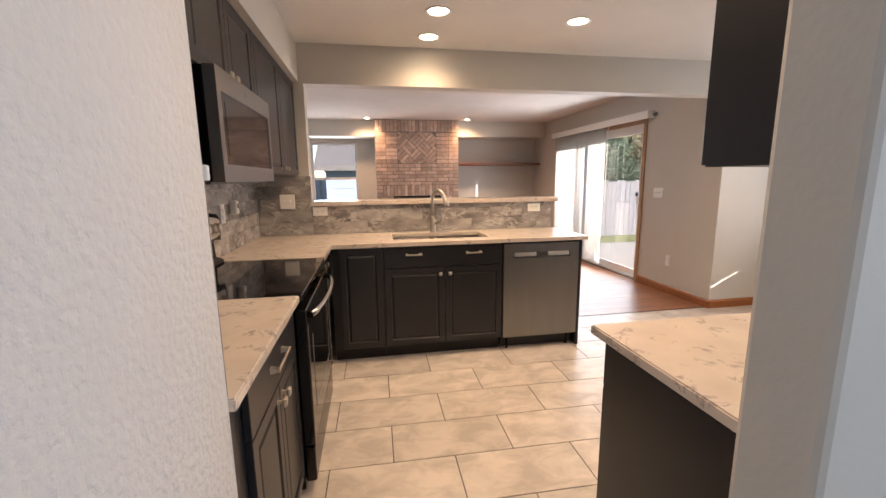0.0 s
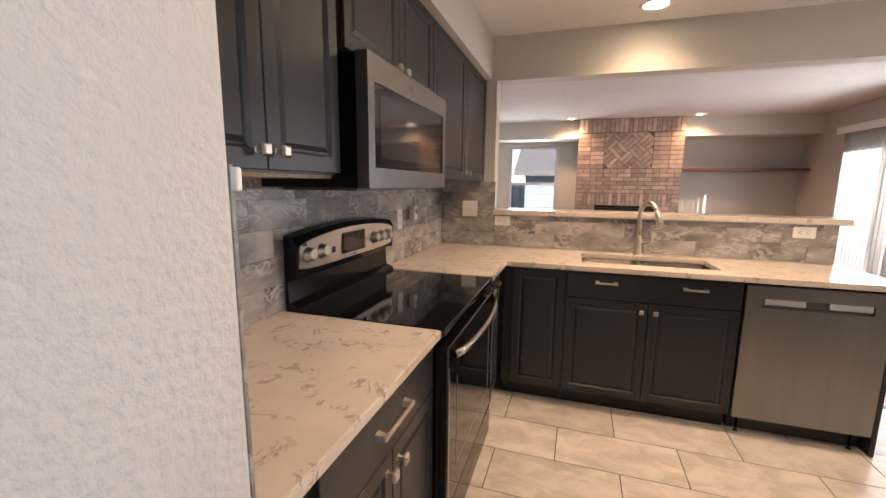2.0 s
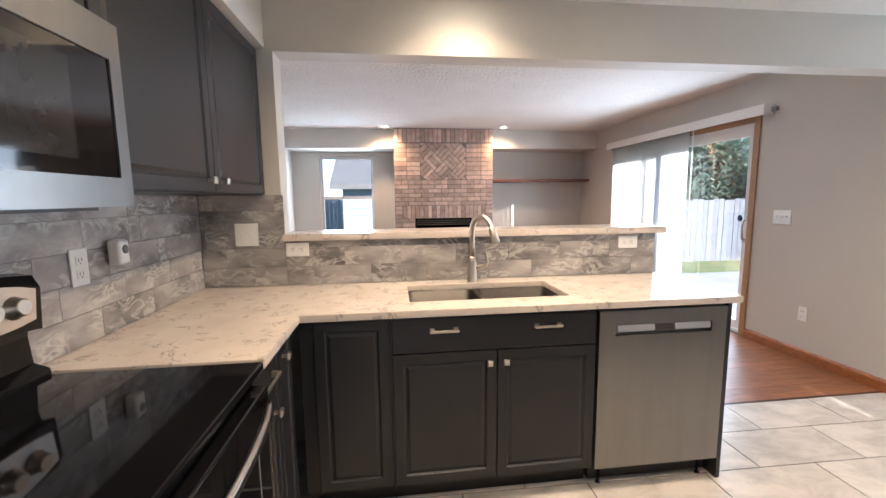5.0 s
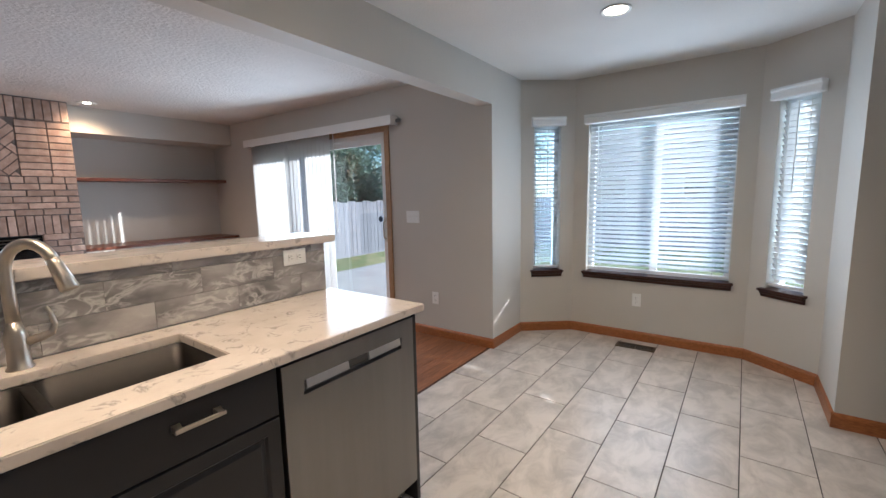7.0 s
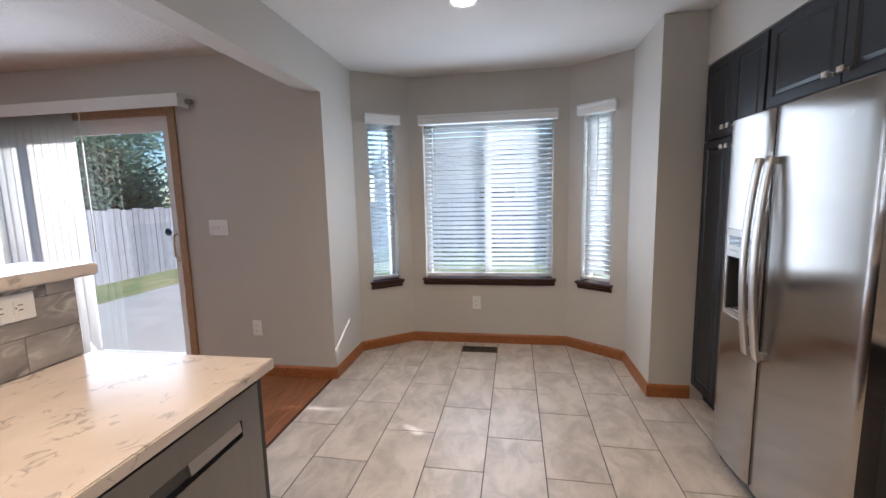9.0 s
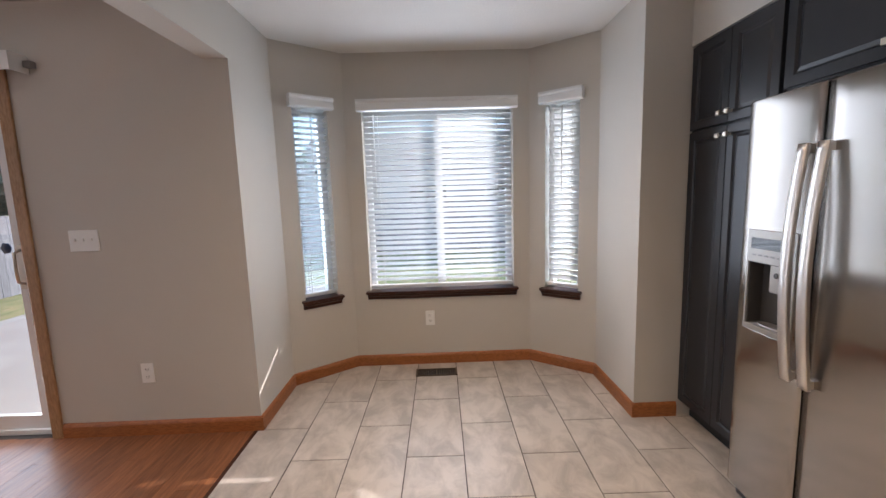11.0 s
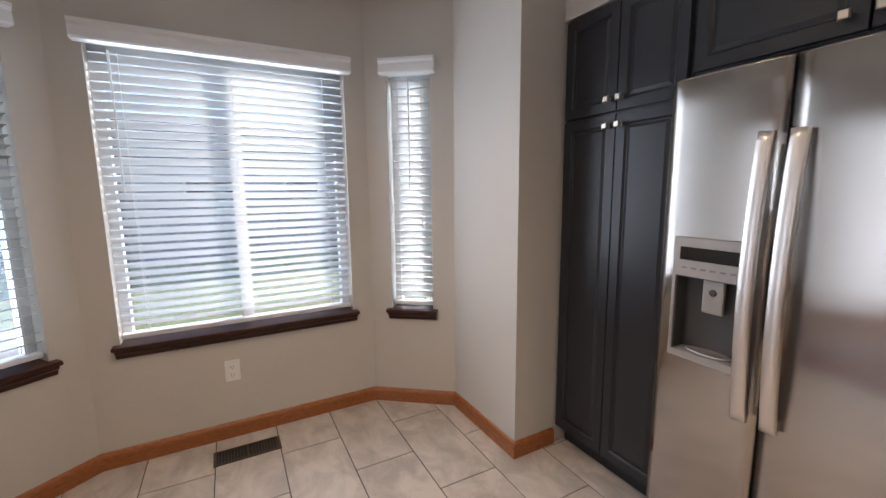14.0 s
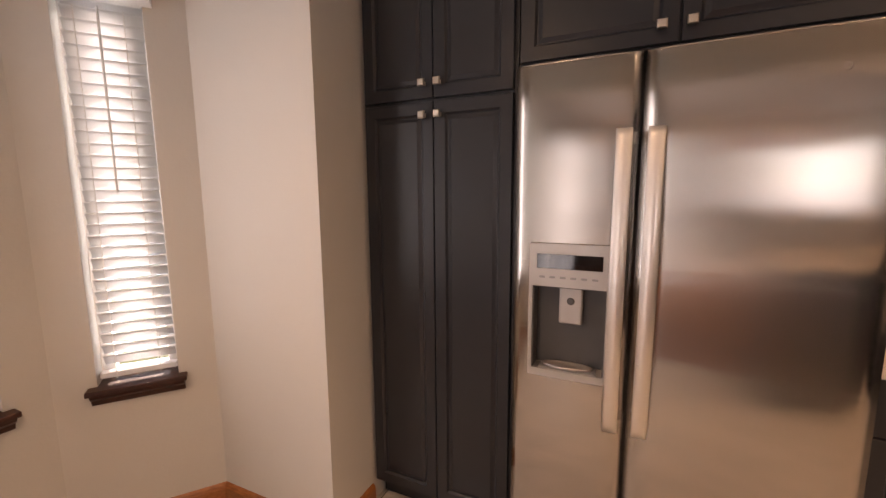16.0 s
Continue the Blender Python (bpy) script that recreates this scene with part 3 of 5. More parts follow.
# fridge wall, facing +y; local x is world -x
FY = 1.38
fb = lambda x0, y=FY: pose(x0, y, 0, 0, 0, 180)
cabinet("pantry_cabinet", fb(3.612), 0.602, 0.57, 0, 2.118,
        [(0.012, 0.300, 0.115, 1.661, 0.266, 1.614), (0.304, 0.590, 0.115, 1.661, 0.326, 1.614),
         (0.012, 0.300, 1.673, 2.105, 0.266, 1.722), (0.304, 0.590, 1.673, 2.105, 0.326, 1.722)], (), 0.105,
        "tall charcoal pantry cabinet with four panelled doors", TALL)
cabinet("wall_cabinet", fb(3.006), 0.896, 0.57, 1.74, 2.118,
        [(0.006, 0.443, 1.746, 2.105, 0.40, 1.79), (0.449, 0.890, 1.746, 2.105, 0.472, 1.79)], (), 0,
        "charcoal two-door cabinet above the refrigerator", UP)
solo("fridge_panel", boxes((2.090, 2.106, 0.81, 1.40, 0.0, 2.117), bevel=0.002), CAB, "tall charcoal panel beside the refrigerator", "cabinet panel")
cabinet("base_cabinet", fb(2.086, 1.40), 1.21, 0.59, 0, 0.882,
        [(0.006, 0.602, 0.115, 0.715, 0.56, 0.665), (0.608, 1.20, 0.115, 0.715, 0.65, 0.665)],
        [(0.006, 0.602, 0.722, 0.874, [0.30]), (0.608, 1.20, 0.722, 0.874, [0.90])], 0.105,
        "charcoal base cabinet beside the refrigerator", LOW)
cabinet("wall_cabinet", fb(2.086, 1.145), 1.156, 0.34, 1.389, 2.118,
        [(0.006, 0.575, 1.394, 2.105, 0.535, 1.455), (0.581, 1.150, 1.394, 2.105, 0.62, 1.455)], (), 0,
        "charcoal two-door wall cabinet above the quartz counter", UP)

# ---- counters ----
ZC, TC = 0.914, 0.031


def slab(outline, z0, z1, bevel=0.004):
    """A worktop from an outline of (x, y)."""
    bm = bmesh.new()
    vs = [bm.verts.new((x, y, z0)) for x, y in outline]
    f = bm.faces.new(vs)
    r = bmesh.ops.extrude_face_region(bm, geom=[f])
    bmesh.ops.translate(bm, verts=[v for v in r["geom"] if isinstance(v, bmesh.types.BMVert)], vec=(0, 0, z1 - z0))
    if bevel:
        bmesh.ops.bevel(bm, geom=[e for e in bm.edges if abs(e.verts[0].co.z - e.verts[1].co.z) < 0.001], offset=bevel, segments=2, affect="EDGES")
    return bm


def grid_slab(xs, ys, keep, z0, z1):
    """A worktop on a grid of lines, with the cells that keep() names, welded into one body."""
    bm = bmesh.new()
    for i in range(len(xs) - 1):
        for j in range(len(ys) - 1):
            if keep((xs[i] + xs[i + 1]) / 2, (ys[j] + ys[j + 1]) / 2):
                vs = [bm.verts.new((x, y, z1)) for x, y in ((xs[i], ys[j]), (xs[i + 1], ys[j]), (xs[i + 1], ys[j + 1]), (xs[i], ys[j + 1]))]
                bm.faces.new(vs)
    bmesh.ops.remove_doubles(bm, verts=bm.verts[:], dist=0.0005)
    r = bmesh.ops.extrude_face_region(bm, geom=bm.faces[:])
    bmesh.ops.translate(bm, verts=[v for v in r["geom"] if isinstance(v, bmesh.types.BMVert)], vec=(0, 0, z0 - z1))
    bmesh.ops.recalc_face_normals(bm, faces=bm.faces[:])
    sharp = [e for e in bm.edges if len(e.link_faces) == 2 and e.calc_face_angle() > 0.5]
    bmesh.ops.bevel(bm, geom=sharp, offset=0.003, segments=2, affect="EDGES")
    return bm


solo("countertop", slab([(XW + 0.001, 1.167), (-0.116, 1.167), (-0.116, 1.966), (XW + 0.001, 1.966)], ZC - TC, ZC), QUARTZ,
     "white quartz worktop with grey veins beside the range", "countertop")
SX0, SX1, SY0, SY1 = 0.345, 1.098, 3.40, 3.745
solo("countertop", grid_slab([XW + 0.001, -0.104, SX0, SX1, 1.868], [2.80, 3.248, SY0, SY1, YH - 0.012],
     lambda x, y: (x < -0.104 or y > 3.248) and not (SX0 < x < SX1 and SY0 < y < SY1), ZC - TC, ZC), QUARTZ,
     "white quartz peninsula worktop with grey veins and a sink opening", "countertop")
solo("countertop", slab([(0.85, 0.803), (2.088, 0.803), (2.088, 1.425), (0.85, 1.425)], ZC - TC, ZC), QUARTZ,
     "white quartz worktop beside the refrigerator", "countertop")
solo("bar_ledge", slab([(-0.308, 3.845), (1.892, 3.845), (1.892, 4.12), (-0.308, 4.12)], 1.156, 1.194), QUARTZ,
     "raised white quartz ledge on the low wall", "countertop")

# ---- sink and faucet ----
sink = thing("kitchen_sink", pose((SX0 + SX1) / 2, (SY0 + SY1) / 2, 0), "undermount stainless double-bowl sink in quartz", "sink")


def bowl(x0, x1, y0, y1, depth):
    bm = bmesh.new()
    top, low, r = ZC - TC - 0.001, ZC - depth, 0.035
    rings = []
    for z, ins in ((top, -0.012), (top, 0.0), (low + 0.03, 0.004), (low + 0.008, 0.012), (low, 0.035)):
        ring = []
        for cx, cy, a0 in ((x1 - r, y1 - r, 0), (x0 + r, y1 - r, 90), (x0 + r, y0 + r, 180), (x1 - r, y0 + r, 270)):
            for k in range(5):
                a = radians(a0 + 22.5 * k)
                ring.append(bm.verts.new((cx + (r - ins * 0.7) * math.cos(a) - (ins * 0.3 if a0 in (0, 270) else -ins * 0.3), cy + (r - ins * 0.7) * math.sin(a) - (ins * 0.3 if a0 in (0, 90) else -ins * 0.3), z)))
        rings.append(ring)
    n = len(rings[0])
    for a, b in zip(rings, rings[1:]):
        for k in range(n):
            f = bm.faces.new((a[k], a[(k + 1) % n], b[(k + 1) % n], b[k]))
            f.smooth = True
    bm.faces.new(rings[-1])
    return bm


cx, cy = (SX0 + SX1) / 2, (SY0 + SY1) / 2
hw, hd = (SX1 - SX0) / 2, (SY1 - SY0) / 2
for a, b in ((-hw, -0.030), (-0.004, hw)):
    part("bowl", bowl(a, b, -hd, hd, 0.215), SINKM, sink)
    dr = part("drain", lathe([(0.042, 0.0), (0.044, 0.003), (0.036, 0.004), (0.030, 0.001), (0.006, 0.001)], 20), STEELD, sink)
    dr.location = ((a + b) / 2, 0.03, ZC - 0.2145)
part("divider", boxes((-0.031, -0.003, -hd, hd, ZC - TC - 0.016, ZC - TC - 0.002), bevel=0.004), SINKM, sink)

faucet = thing("kitchen_faucet", pose(0.71, 3.805, ZC), "brushed nickel gooseneck pull-down faucet behind the sink", "faucet")
part("base", lathe([(0.031, 0.0), (0.031, 0.004), (0.026, 0.010), (0.024, 0.055), (0.026, 0.095), (0.021, 0.11), (0.015, 0.14)], 24), NICKEL, faucet)
neck = [(0, 0, 0.12), (0, 0, 0.20), (0, 0, 0.285)]
for k in range(1, 13):
    a = math.pi - math.pi * 0.90 * k / 12
    neck.append((0.055 * (1 + math.cos(a)) * 0.78, -0.055 * (1 + math.cos(a)) * 0.85, 0.285 + 0.072 * math.sin(a)))
part("spout", tube(neck, 0.0155, 14), NICKEL, faucet)
e = Vector(neck[-1])
d = (e - Vector(neck[-2])).normalized()
part("spray_head", tube([e - d * 0.005, e + d * 0.012, e + d * 0.03, e + d * 0.085, e + d * 0.092], [0.0165, 0.0175, 0.019, 0.0235, 0.019], 16), NICKEL, faucet, "flared pull-down spray head")
part("lever", tube([(0.018, -0.006, 0.075), (0.052, -0.018, 0.083), (0.072, -0.024, 0.092), (0.080, -0.026, 0.115), (0.074, -0.025, 0.150), (0.066, -0.023, 0.170)], [0.013, 0.012, 0.010, 0.007, 0.006, 0.005], 12), NICKEL, faucet)

# ---- dishwasher ----
dw = thing("dishwasher", pose(1.182, PY - 0.008, 0), "dark stainless dishwasher with a pocket handle", "dishwasher")
W = 0.622
part("tub", boxes((0.004, W - 0.004, 0.035, 0.57, 0.10, 0.872)), BLACKP, dw)
part("kick_plate", boxes((0.004, W - 0.004, 0.075, 0.12, 0.012, 0.10)), TOE, dw)
bm = boxes((0, W, 0, 0.032, 0.112, 0.752), (0, 0.075, 0, 0.032, 0.752, 0.800), (W - 0.075, W, 0, 0.032, 0.752, 0.800), (0, W, 0, 0.032, 0.800, 0.868))
part("door_panel", bm, STEELD, dw)
part("handle_pocket", boxes((0.075, W - 0.075, 0.020, 0.032, 0.752, 0.800)), STEELD, dw)
part("handle_lip", extrude_profile([(-0.001, 0.800), (-0.006, 0.772), (0.004, 0.766), (0.010, 0.800)], 0.085, 0.262), SATIN, dw, "bright steel pocket lip")
part("handle_lip", extrude_profile([(-0.001, 0.800), (-0.006, 0.772), (0.004, 0.766), (0.010, 0.800)], 0.362, W - 0.085), SATIN, dw, "bright steel pocket lip")
part("latch_cup", boxes((0.262, 0.362, 0.004, 0.019, 0.768, 0.800), bevel=0.004), DARKP, dw)
part("foot", lathe([(0.012, 0), (0.014, 0.004), (0.006, 0.006), (0.005, 0.10)], 10, pose(0.05, 0.06, 0)), BLACKP, dw)
part("foot", lathe([(0.012, 0), (0.014, 0.004), (0.006, 0.006), (0.005, 0.10)], 10, pose(W - 0.05, 0.06, 0)), BLACKP, dw)

# ---- range ----
RW = 0.822
rg = thing("electric_range", pose(-0.115, 1.971, 0, 0, 0, 90), "black and stainless electric range with glass cooktop", "range")
part("body", boxes((0.003, RW - 0.003, 0.03, 0.605, 0.03, 0.885)), BLACKP, rg)
part("cooktop", boxes((0, RW, -0.012, 0.565, 0.886, 0.912), bevel=0.006), BLACKG, rg, "black ceramic glass cooktop")
part("oven_door", boxes((0.008, RW - 0.008, -0.022, 0.028, 0.235, 0.845), bevel=0.006), BLACKG, rg, "black glass oven door")
part("door_trim", boxes((0.008, 0.022, -0.025, -0.021, 0.235, 0.78)), STEEL, rg, "bright edge strip")
part("door_trim", boxes((RW - 0.022, RW - 0.008, -0.025, -0.021, 0.235, 0.78)), STEEL, rg, "bright edge strip")
part("window_rim", boxes((0.12, 0.125, -0.0235, -0.0215, 0.36, 0.70), (RW - 0.125, RW - 0.12, -0.0235, -0.0215, 0.36, 0.70), (0.12, RW - 0.12, -0.0235, -0.0215, 0.355, 0.36)), GREYP, rg)
part("storage_drawer", boxes((0.008, RW - 0.008, -0.018, 0.028, 0.06, 0.225), bevel=0.008), BLACKP, rg)
hp = [(0.05 + (RW - 0.10) * k / 16, -0.030 - 0.048 * math.sin(math.pi * k / 16) ** 0.55, 0.812 + 0.008 * math.sin(math.pi * k / 16)) for k in range(17)]
part("handle", tube(hp, 0.0135, 12), STEEL, rg, "bowed stainless oven handle")
# backguard
prof = [(0.545, 0.912), (0.548, 0.928), (0.586, 0.944), (0.592, 1.020), (0.586, 1.046), (0.553, 1.052), (0.545, 1.165), (0.562, 1.198), (0.600, 1.205), (0.604, 0.912)]
bm = bmesh.new()
n = 17
cols = []
for k in range(n):
    u = RW * k / (n - 1)
    arch = 0.028 * (1 - (2 * k / (n - 1) - 1) ** 2) - 0.012
    cols.append([bm.verts.new((u, y, z + (arch if z > 1.05 else 0))) for y, z in prof])
for a, b in zip(cols, cols[1:]):
    for k in range(len(prof)):
        bm.faces.new((a[k], a[(k + 1) % len(prof)], b[(k + 1) % len(prof)], b[k]))
bm.faces.new(cols[0])
bm.faces.new(cols[-1][::-1])
part("backguard", bm, BLACKP, rg, "black arched backguard")
bm = bmesh.new()
cols = []
for k in range(n):
    s = k / (n - 1)
    u = 0.014 + (RW - 0.034) * s
    arch = 0.028 * (1 - (2 * s - 1) ** 2) - 0.012
    end = 0.012 * (2 * s - 1) ** 8
    cols.append([bm.verts.new((u, y, z)) for y, z in ((0.5485, 1.060 + end), (0.5405, 1.178 + arch - end), (0.546, 1.178 + arch - end), (0.554, 1.060 + end))])
for a, b in zip(cols, cols[1:]):
    for k in range(4):
        bm.faces.new((a[k], a[(k + 1) % 4], b[(k + 1) % 4], b[k]))
bm.faces.new(cols[0])
bm.faces.new(cols[-1][::-1])
panel = part("control_panel", bm, SATIN, rg, "brushed stainless control panel")
part("display", boxes((0.298, 0.492, 0.5365, 0.5475, 1.082, 1.172), bevel=0.004), BLACKG, panel)
for u in (0.062, 0.148, 0.588, 0.662, 0.736):
    part("knob", lathe([(0.030, 0.0), (0.030, 0.006), (0.025, 0.009), (0.023, 0.026), (0.018, 0.030)], 20, pose(u, 0.545, 1.124 - abs(u - 0.41) * 0.02, 84, 0, 0)), NICKEL, panel, "ridged steel knob")
part("button", boxes((0.225, 0.243, 0.540, 0.550, 1.100, 1.124)), DARKP, panel)
part("button", boxes((0.030, 0.052, 0.539, 0.547, 1.152, 1.164)), DARKP, panel)
part("badge", boxes((0.402, 0.424, 0.545, 0.550, 1.066, 1.074)), GREYP, panel)

# ---- microwave ----
mw = thing("microwave", pose(-0.322, 1.885, 0, 0, 0, 90), "stainless over-the-range microwave with dark glass door", "microwave")
MWW = 0.765
part("case", boxes((0.004, MWW - 0.004, 0.042, 0.405, 1.368, 1.762)), BLACKP, mw)
bm = boxes((0, MWW, 0, 0.040, 1.685, 1.765), (0, MWW, 0, 0.040, 1.366, 1.430), (0, 0.042, 0, 0.040, 1.430, 1.685), (0.728, MWW, 0, 0.040, 1.430, 1.685))
part("door_frame", bm, STEELM, mw, "brushed stainless door frame")
part("glass", boxes((0.042, 0.728, 0.004, 0.04, 1.430, 1.685)), BLACKG, mw)
part("window_screen", boxes((0.085, 0.610, 0.0028, 0.0045, 1.462, 1.655)), SCREEN, mw, "lighter screened window")
part("badge", boxes((0.345, 0.425, -0.002, 0.0, 1.715, 1.738), bevel=0.0008), GREYP, mw)
part("vent_grille", boxes((0.03, MWW - 0.03, 0.06, 0.34, 1.358, 1.3675)), DARKP, mw)

# ---- refrigerator ----
FW, FH = 0.838, 1.690
fr = thing("refrigerator", pose(2.968, 1.545, 0, 0, 0, 180), "stainless side-by-side refrigerator with bowed handles and dispenser", "refrigerator")
part("case", boxes((0.006, FW - 0.006, 0.075, 0.72, 0.02, 1.675)), DARKP, fr)
part("hinge_cover", boxes((0.02, 0.11, 0.03, 0.16, 1.676, 1.700), bevel=0.006), DARKP, fr)
part("hinge_cover", boxes((FW - 0.11, FW - 0.02, 0.03, 0.16, 1.676, 1.700), bevel=0.006), DARKP, fr)
part("kick_grille", boxes((0.01, FW - 0.01, 0.05, 0.09, 0.015, 0.075)), DARKP, fr)


def curved_door(u0, u1, z0, z1, hole=None, bulge=0.009, thick=0.07):
    """A door with a gently bowed front; hole: an opening (u0, u1, z0, z1)."""
    bm = bmesh.new()
    us = sorted({u0, u1, *[u0 + (u1 - u0) * k / 14 for k in range(1, 14)], *(hole[:2] if hole else ())})
    zs = sorted({z0, z0 + 0.004, z1 - 0.004, z1, *((hole[2], hole[2] - 0.003, hole[3], hole[3] + 0.003) if hole else ())})
    y_at = lambda u: bulge * (2 * (u - 0.5 * (u0 + u1)) / (u1 - u0)) ** 2 + (0.006 if min(u - u0, u1 - u) < 0.001 else 0)
    grid = {(i, j, k): bm.verts.new((u, y_at(u) if k == 0 else thick, z)) for i, u in enumerate(us) for j, z in enumerate(zs) for k in (0, 1)}
    n, m_ = len(us), len(zs)
    solid = lambda i, j: 0 <= i < n - 1 and 0 <= j < m_ - 1 and not (hole and hole[0] <= (us[i] + us[i + 1]) / 2 <= hole[1] and hole[2] <= (zs[j] + zs[j + 1]) / 2 <= hole[3])
    for i in range(n - 1):
        for j in range(m_ - 1):
            if not solid(i, j):
                continue
            f = bm.faces.new([grid[a] for a in ((i, j, 0), (i + 1, j, 0), (i + 1, j + 1, 0), (i, j + 1, 0))])
            f.smooth = True
            bm.faces.new([grid[a] for a in ((i, j, 1), (i, j + 1, 1), (i + 1, j + 1, 1), (i + 1, j, 1))])
            for di, dj, e0, e1 in ((-1, 0, (i, j), (i, j + 1)), (1, 0, (i + 1, j), (i + 1, j + 1)), (0, -1, (i, j), (i + 1, j)), (0, 1, (i, j + 1), (i + 1, j + 1))):
                if not solid(i + di, j + dj):
                    bm.faces.new([grid[(*e0, 0)], grid[(*e1, 0)], grid[(*e1, 1)], grid[(*e0, 1)]])
    return bm


GAPU = 0.324
DU0, DU1, DZ0, DZ1 = 0.048, 0.272, 0.795, 1.195
d1 = part("door", curved_door(0.0, GAPU - 0.004, 0.085, FH, (DU0, DU1, DZ0, DZ1)), FRIDGE, fr)
d2 = part("door", curved_door(GAPU + 0.004, FW, 0.085, FH), FRIDGE, fr)
part("gasket", boxes((GAPU - 0.02, GAPU + 0.02, 0.055, 0.074, 0.09, FH - 0.01)), BLACKP, fr)


def fridge_handle(u):
    bm = bmesh.new()
    n = 36
    cols = []
    for k in range(n):
        s = k / (n - 1)
        z = 0.674 + 0.826 * s
        y = -0.012 - 0.052 * math.sin(math.pi * (0.10 + 0.80 * s)) ** 0.8 + 0.0165
        hw_ = 0.0195
        cols.append([bm.verts.new((u + a, y + b, z)) for a, b in ((-hw_, 0.006), (-hw_, -0.005), (-hw_ * 0.85, -0.008), (hw_ * 0.85, -0.008), (hw_, -0.005), (hw_, 0.006), (0, 0.009))])
    for a, b in zip(cols, cols[1:]):
        for k in range(7):
            f = bm.faces.new((a[k], a[(k + 1) % 7], b[(k + 1) % 7], b[k]))
            f.smooth = k == 2
    bm.faces.new(cols[0])
    bm.faces.new(cols[-1][::-1])
    for z in (0.692, 1.482):
        box(bm, u - 0.012, u + 0.012, -0.022, 0.016, z - 0.014, z + 0.014)
    return bm


part("handle", fridge_handle(GAPU - 0.038), SATIN, d1, "bowed stainless handle")
part("handle", fridge_handle(GAPU + 0.036), SATIN, d2, "bowed stainless handle")
bm = wall_boxes(DU1 - DU0, DZ0, DZ1, 0.068, [(0.010, DU1 - DU0 - 0.010, DZ0 + 0.022, DZ1 - 0.125)])
bm.transform(pose(DU0, 0, 0))
bmesh.ops.remove_doubles(bm, verts=bm.verts[:], dist=0.0001)
disp = part("dispenser", bm, SILVERP, d1, "silver ice and water dispenser surround")
A0, A1, B0, B1 = DU0 + 0.010, DU1 - 0.010, DZ0 + 0.022, DZ1 - 0.125
part("recess", boxes((A0, A1, 0.060, 0.068, B0, B1), (A0, A0 + 0.004, 0.006, 0.060, B0, B1), (A1 - 0.004, A1, 0.006, 0.060, B0, B1), (A0 + 0.004, A1 - 0.004, 0.006, 0.060, B1 - 0.004, B1)), DARKP, disp, "dark recessed dispenser well")
part("display", boxes((DU0 + 0.022, DU1 - 0.022, -0.003, 0.0, DZ1 - 0.072, DZ1 - 0.030), bevel=0.001), BLACKG, disp)
for k in range(6):
    part("button", boxes((DU0 + 0.030 + 0.029 * k, DU0 + 0.046 + 0.029 * k, -0.002, 0.0, DZ1 - 0.100, DZ1 - 0.094)), GREYP, disp)
part("paddle", boxes((0.132, 0.198, 0.026, 0.040, 0.955, 1.068), bevel=0.006), SILVERP, disp, "pale dispenser paddle with a round button")
part("paddle_button", lathe([(0.011, 0), (0.011, 0.002), (0.007, 0.003)], 16, pose(0.165, 0.026, 1.025, 90, 0, 0)), DARKP, disp)
bm = bmesh.new()
for k in range(7):
    box(bm, DU0 + 0.030, DU1 - 0.030, 0.008 + 0.007 * k, 0.011 + 0.007 * k, DZ0 + 0.022, DZ0 + 0.026)
part("drip_grille", bm, GREYP, disp)
bm = lathe([(0.060, 0), (0.063, 0.006), (0.058, 0.006), (0.055, 0.002)], 28)
bmesh.ops.scale(bm, vec=(1.15, 0.42, 1), verts=bm.verts[:])
bm.transform(pose(0.16, 0.032, DZ0 + 0.0262))
part("drip_rim", bm, SATIN, disp, "bright oval drip tray rim")
part("badge", lathe([(0.010, 0), (0.010, 0.0015), (0.008, 0.002)], 20, pose(0.71, 0.004, 1.60, 90, 0, 0)), STEEL, d2, "small round maker's badge")
bm = boxes(*[(0.728 + 0.009 * k, 0.735 + 0.009 * k, 0.005, 0.0085, 1.595, 1.605) for k in range(4)])
part("badge", bm, STEEL, d2, "small raised maker's mark")


# ---- plates on the walls ----
def outlet(m, label, double=False, across=False):
    """A duplex outlet plate on a wall, facing local -y, its centre at the origin."""
    ob = thing("wall_outlet", m, label, "outlet", "outlets")
    r = pose(0, 0, 0, 0, 90, 0) if across else Matrix()
    bm = boxes((-0.037, 0.037, -0.007, 0, -0.060, 0.060), bevel=0.003)
    bm.transform(r)
    part("plate", bm, WHITE, ob)
    for s in (-1, 1):
        bm = boxes((-0.017, 0.017, -0.009, -0.006, s * 0.022 - 0.014, s * 0.022 + 0.014), bevel=0.002)
        bm.transform(r)
        soc = part("socket", bm, WHITE, ob)
        bm = boxes((-0.008, -0.0055, -0.0095, -0.0085, s * 0.022 - 0.004, s * 0.022 + 0.007), (0.0055, 0.008, -0.0095, -0.0085, s * 0.022 - 0.004, s * 0.022 + 0.007), (-0.002, 0.002, -0.0095, -0.0085, s * 0.022 - 0.011, s * 0.022 - 0.007))
        bm.transform(r)
        part("slot", bm, DARKP, soc)
    return ob


def switch_plate(m, gangs, label):
    ob = thing("light_switch", m, label, "light switch")
    w = 0.036 + 0.023 * (gangs - 1)
    part("plate", boxes((-w, w, -0.007, 0, -0.060, 0.060), bevel=0.003), WHITE, ob)
    for k in range(gangs):
        u = (k - (gangs - 1) / 2) * 0.046
        part("toggle", boxes((u - 0.005, u + 0.005, -0.018, -0.006, -0.003, 0.013), bevel=0.002), WHITE, ob)
    return ob


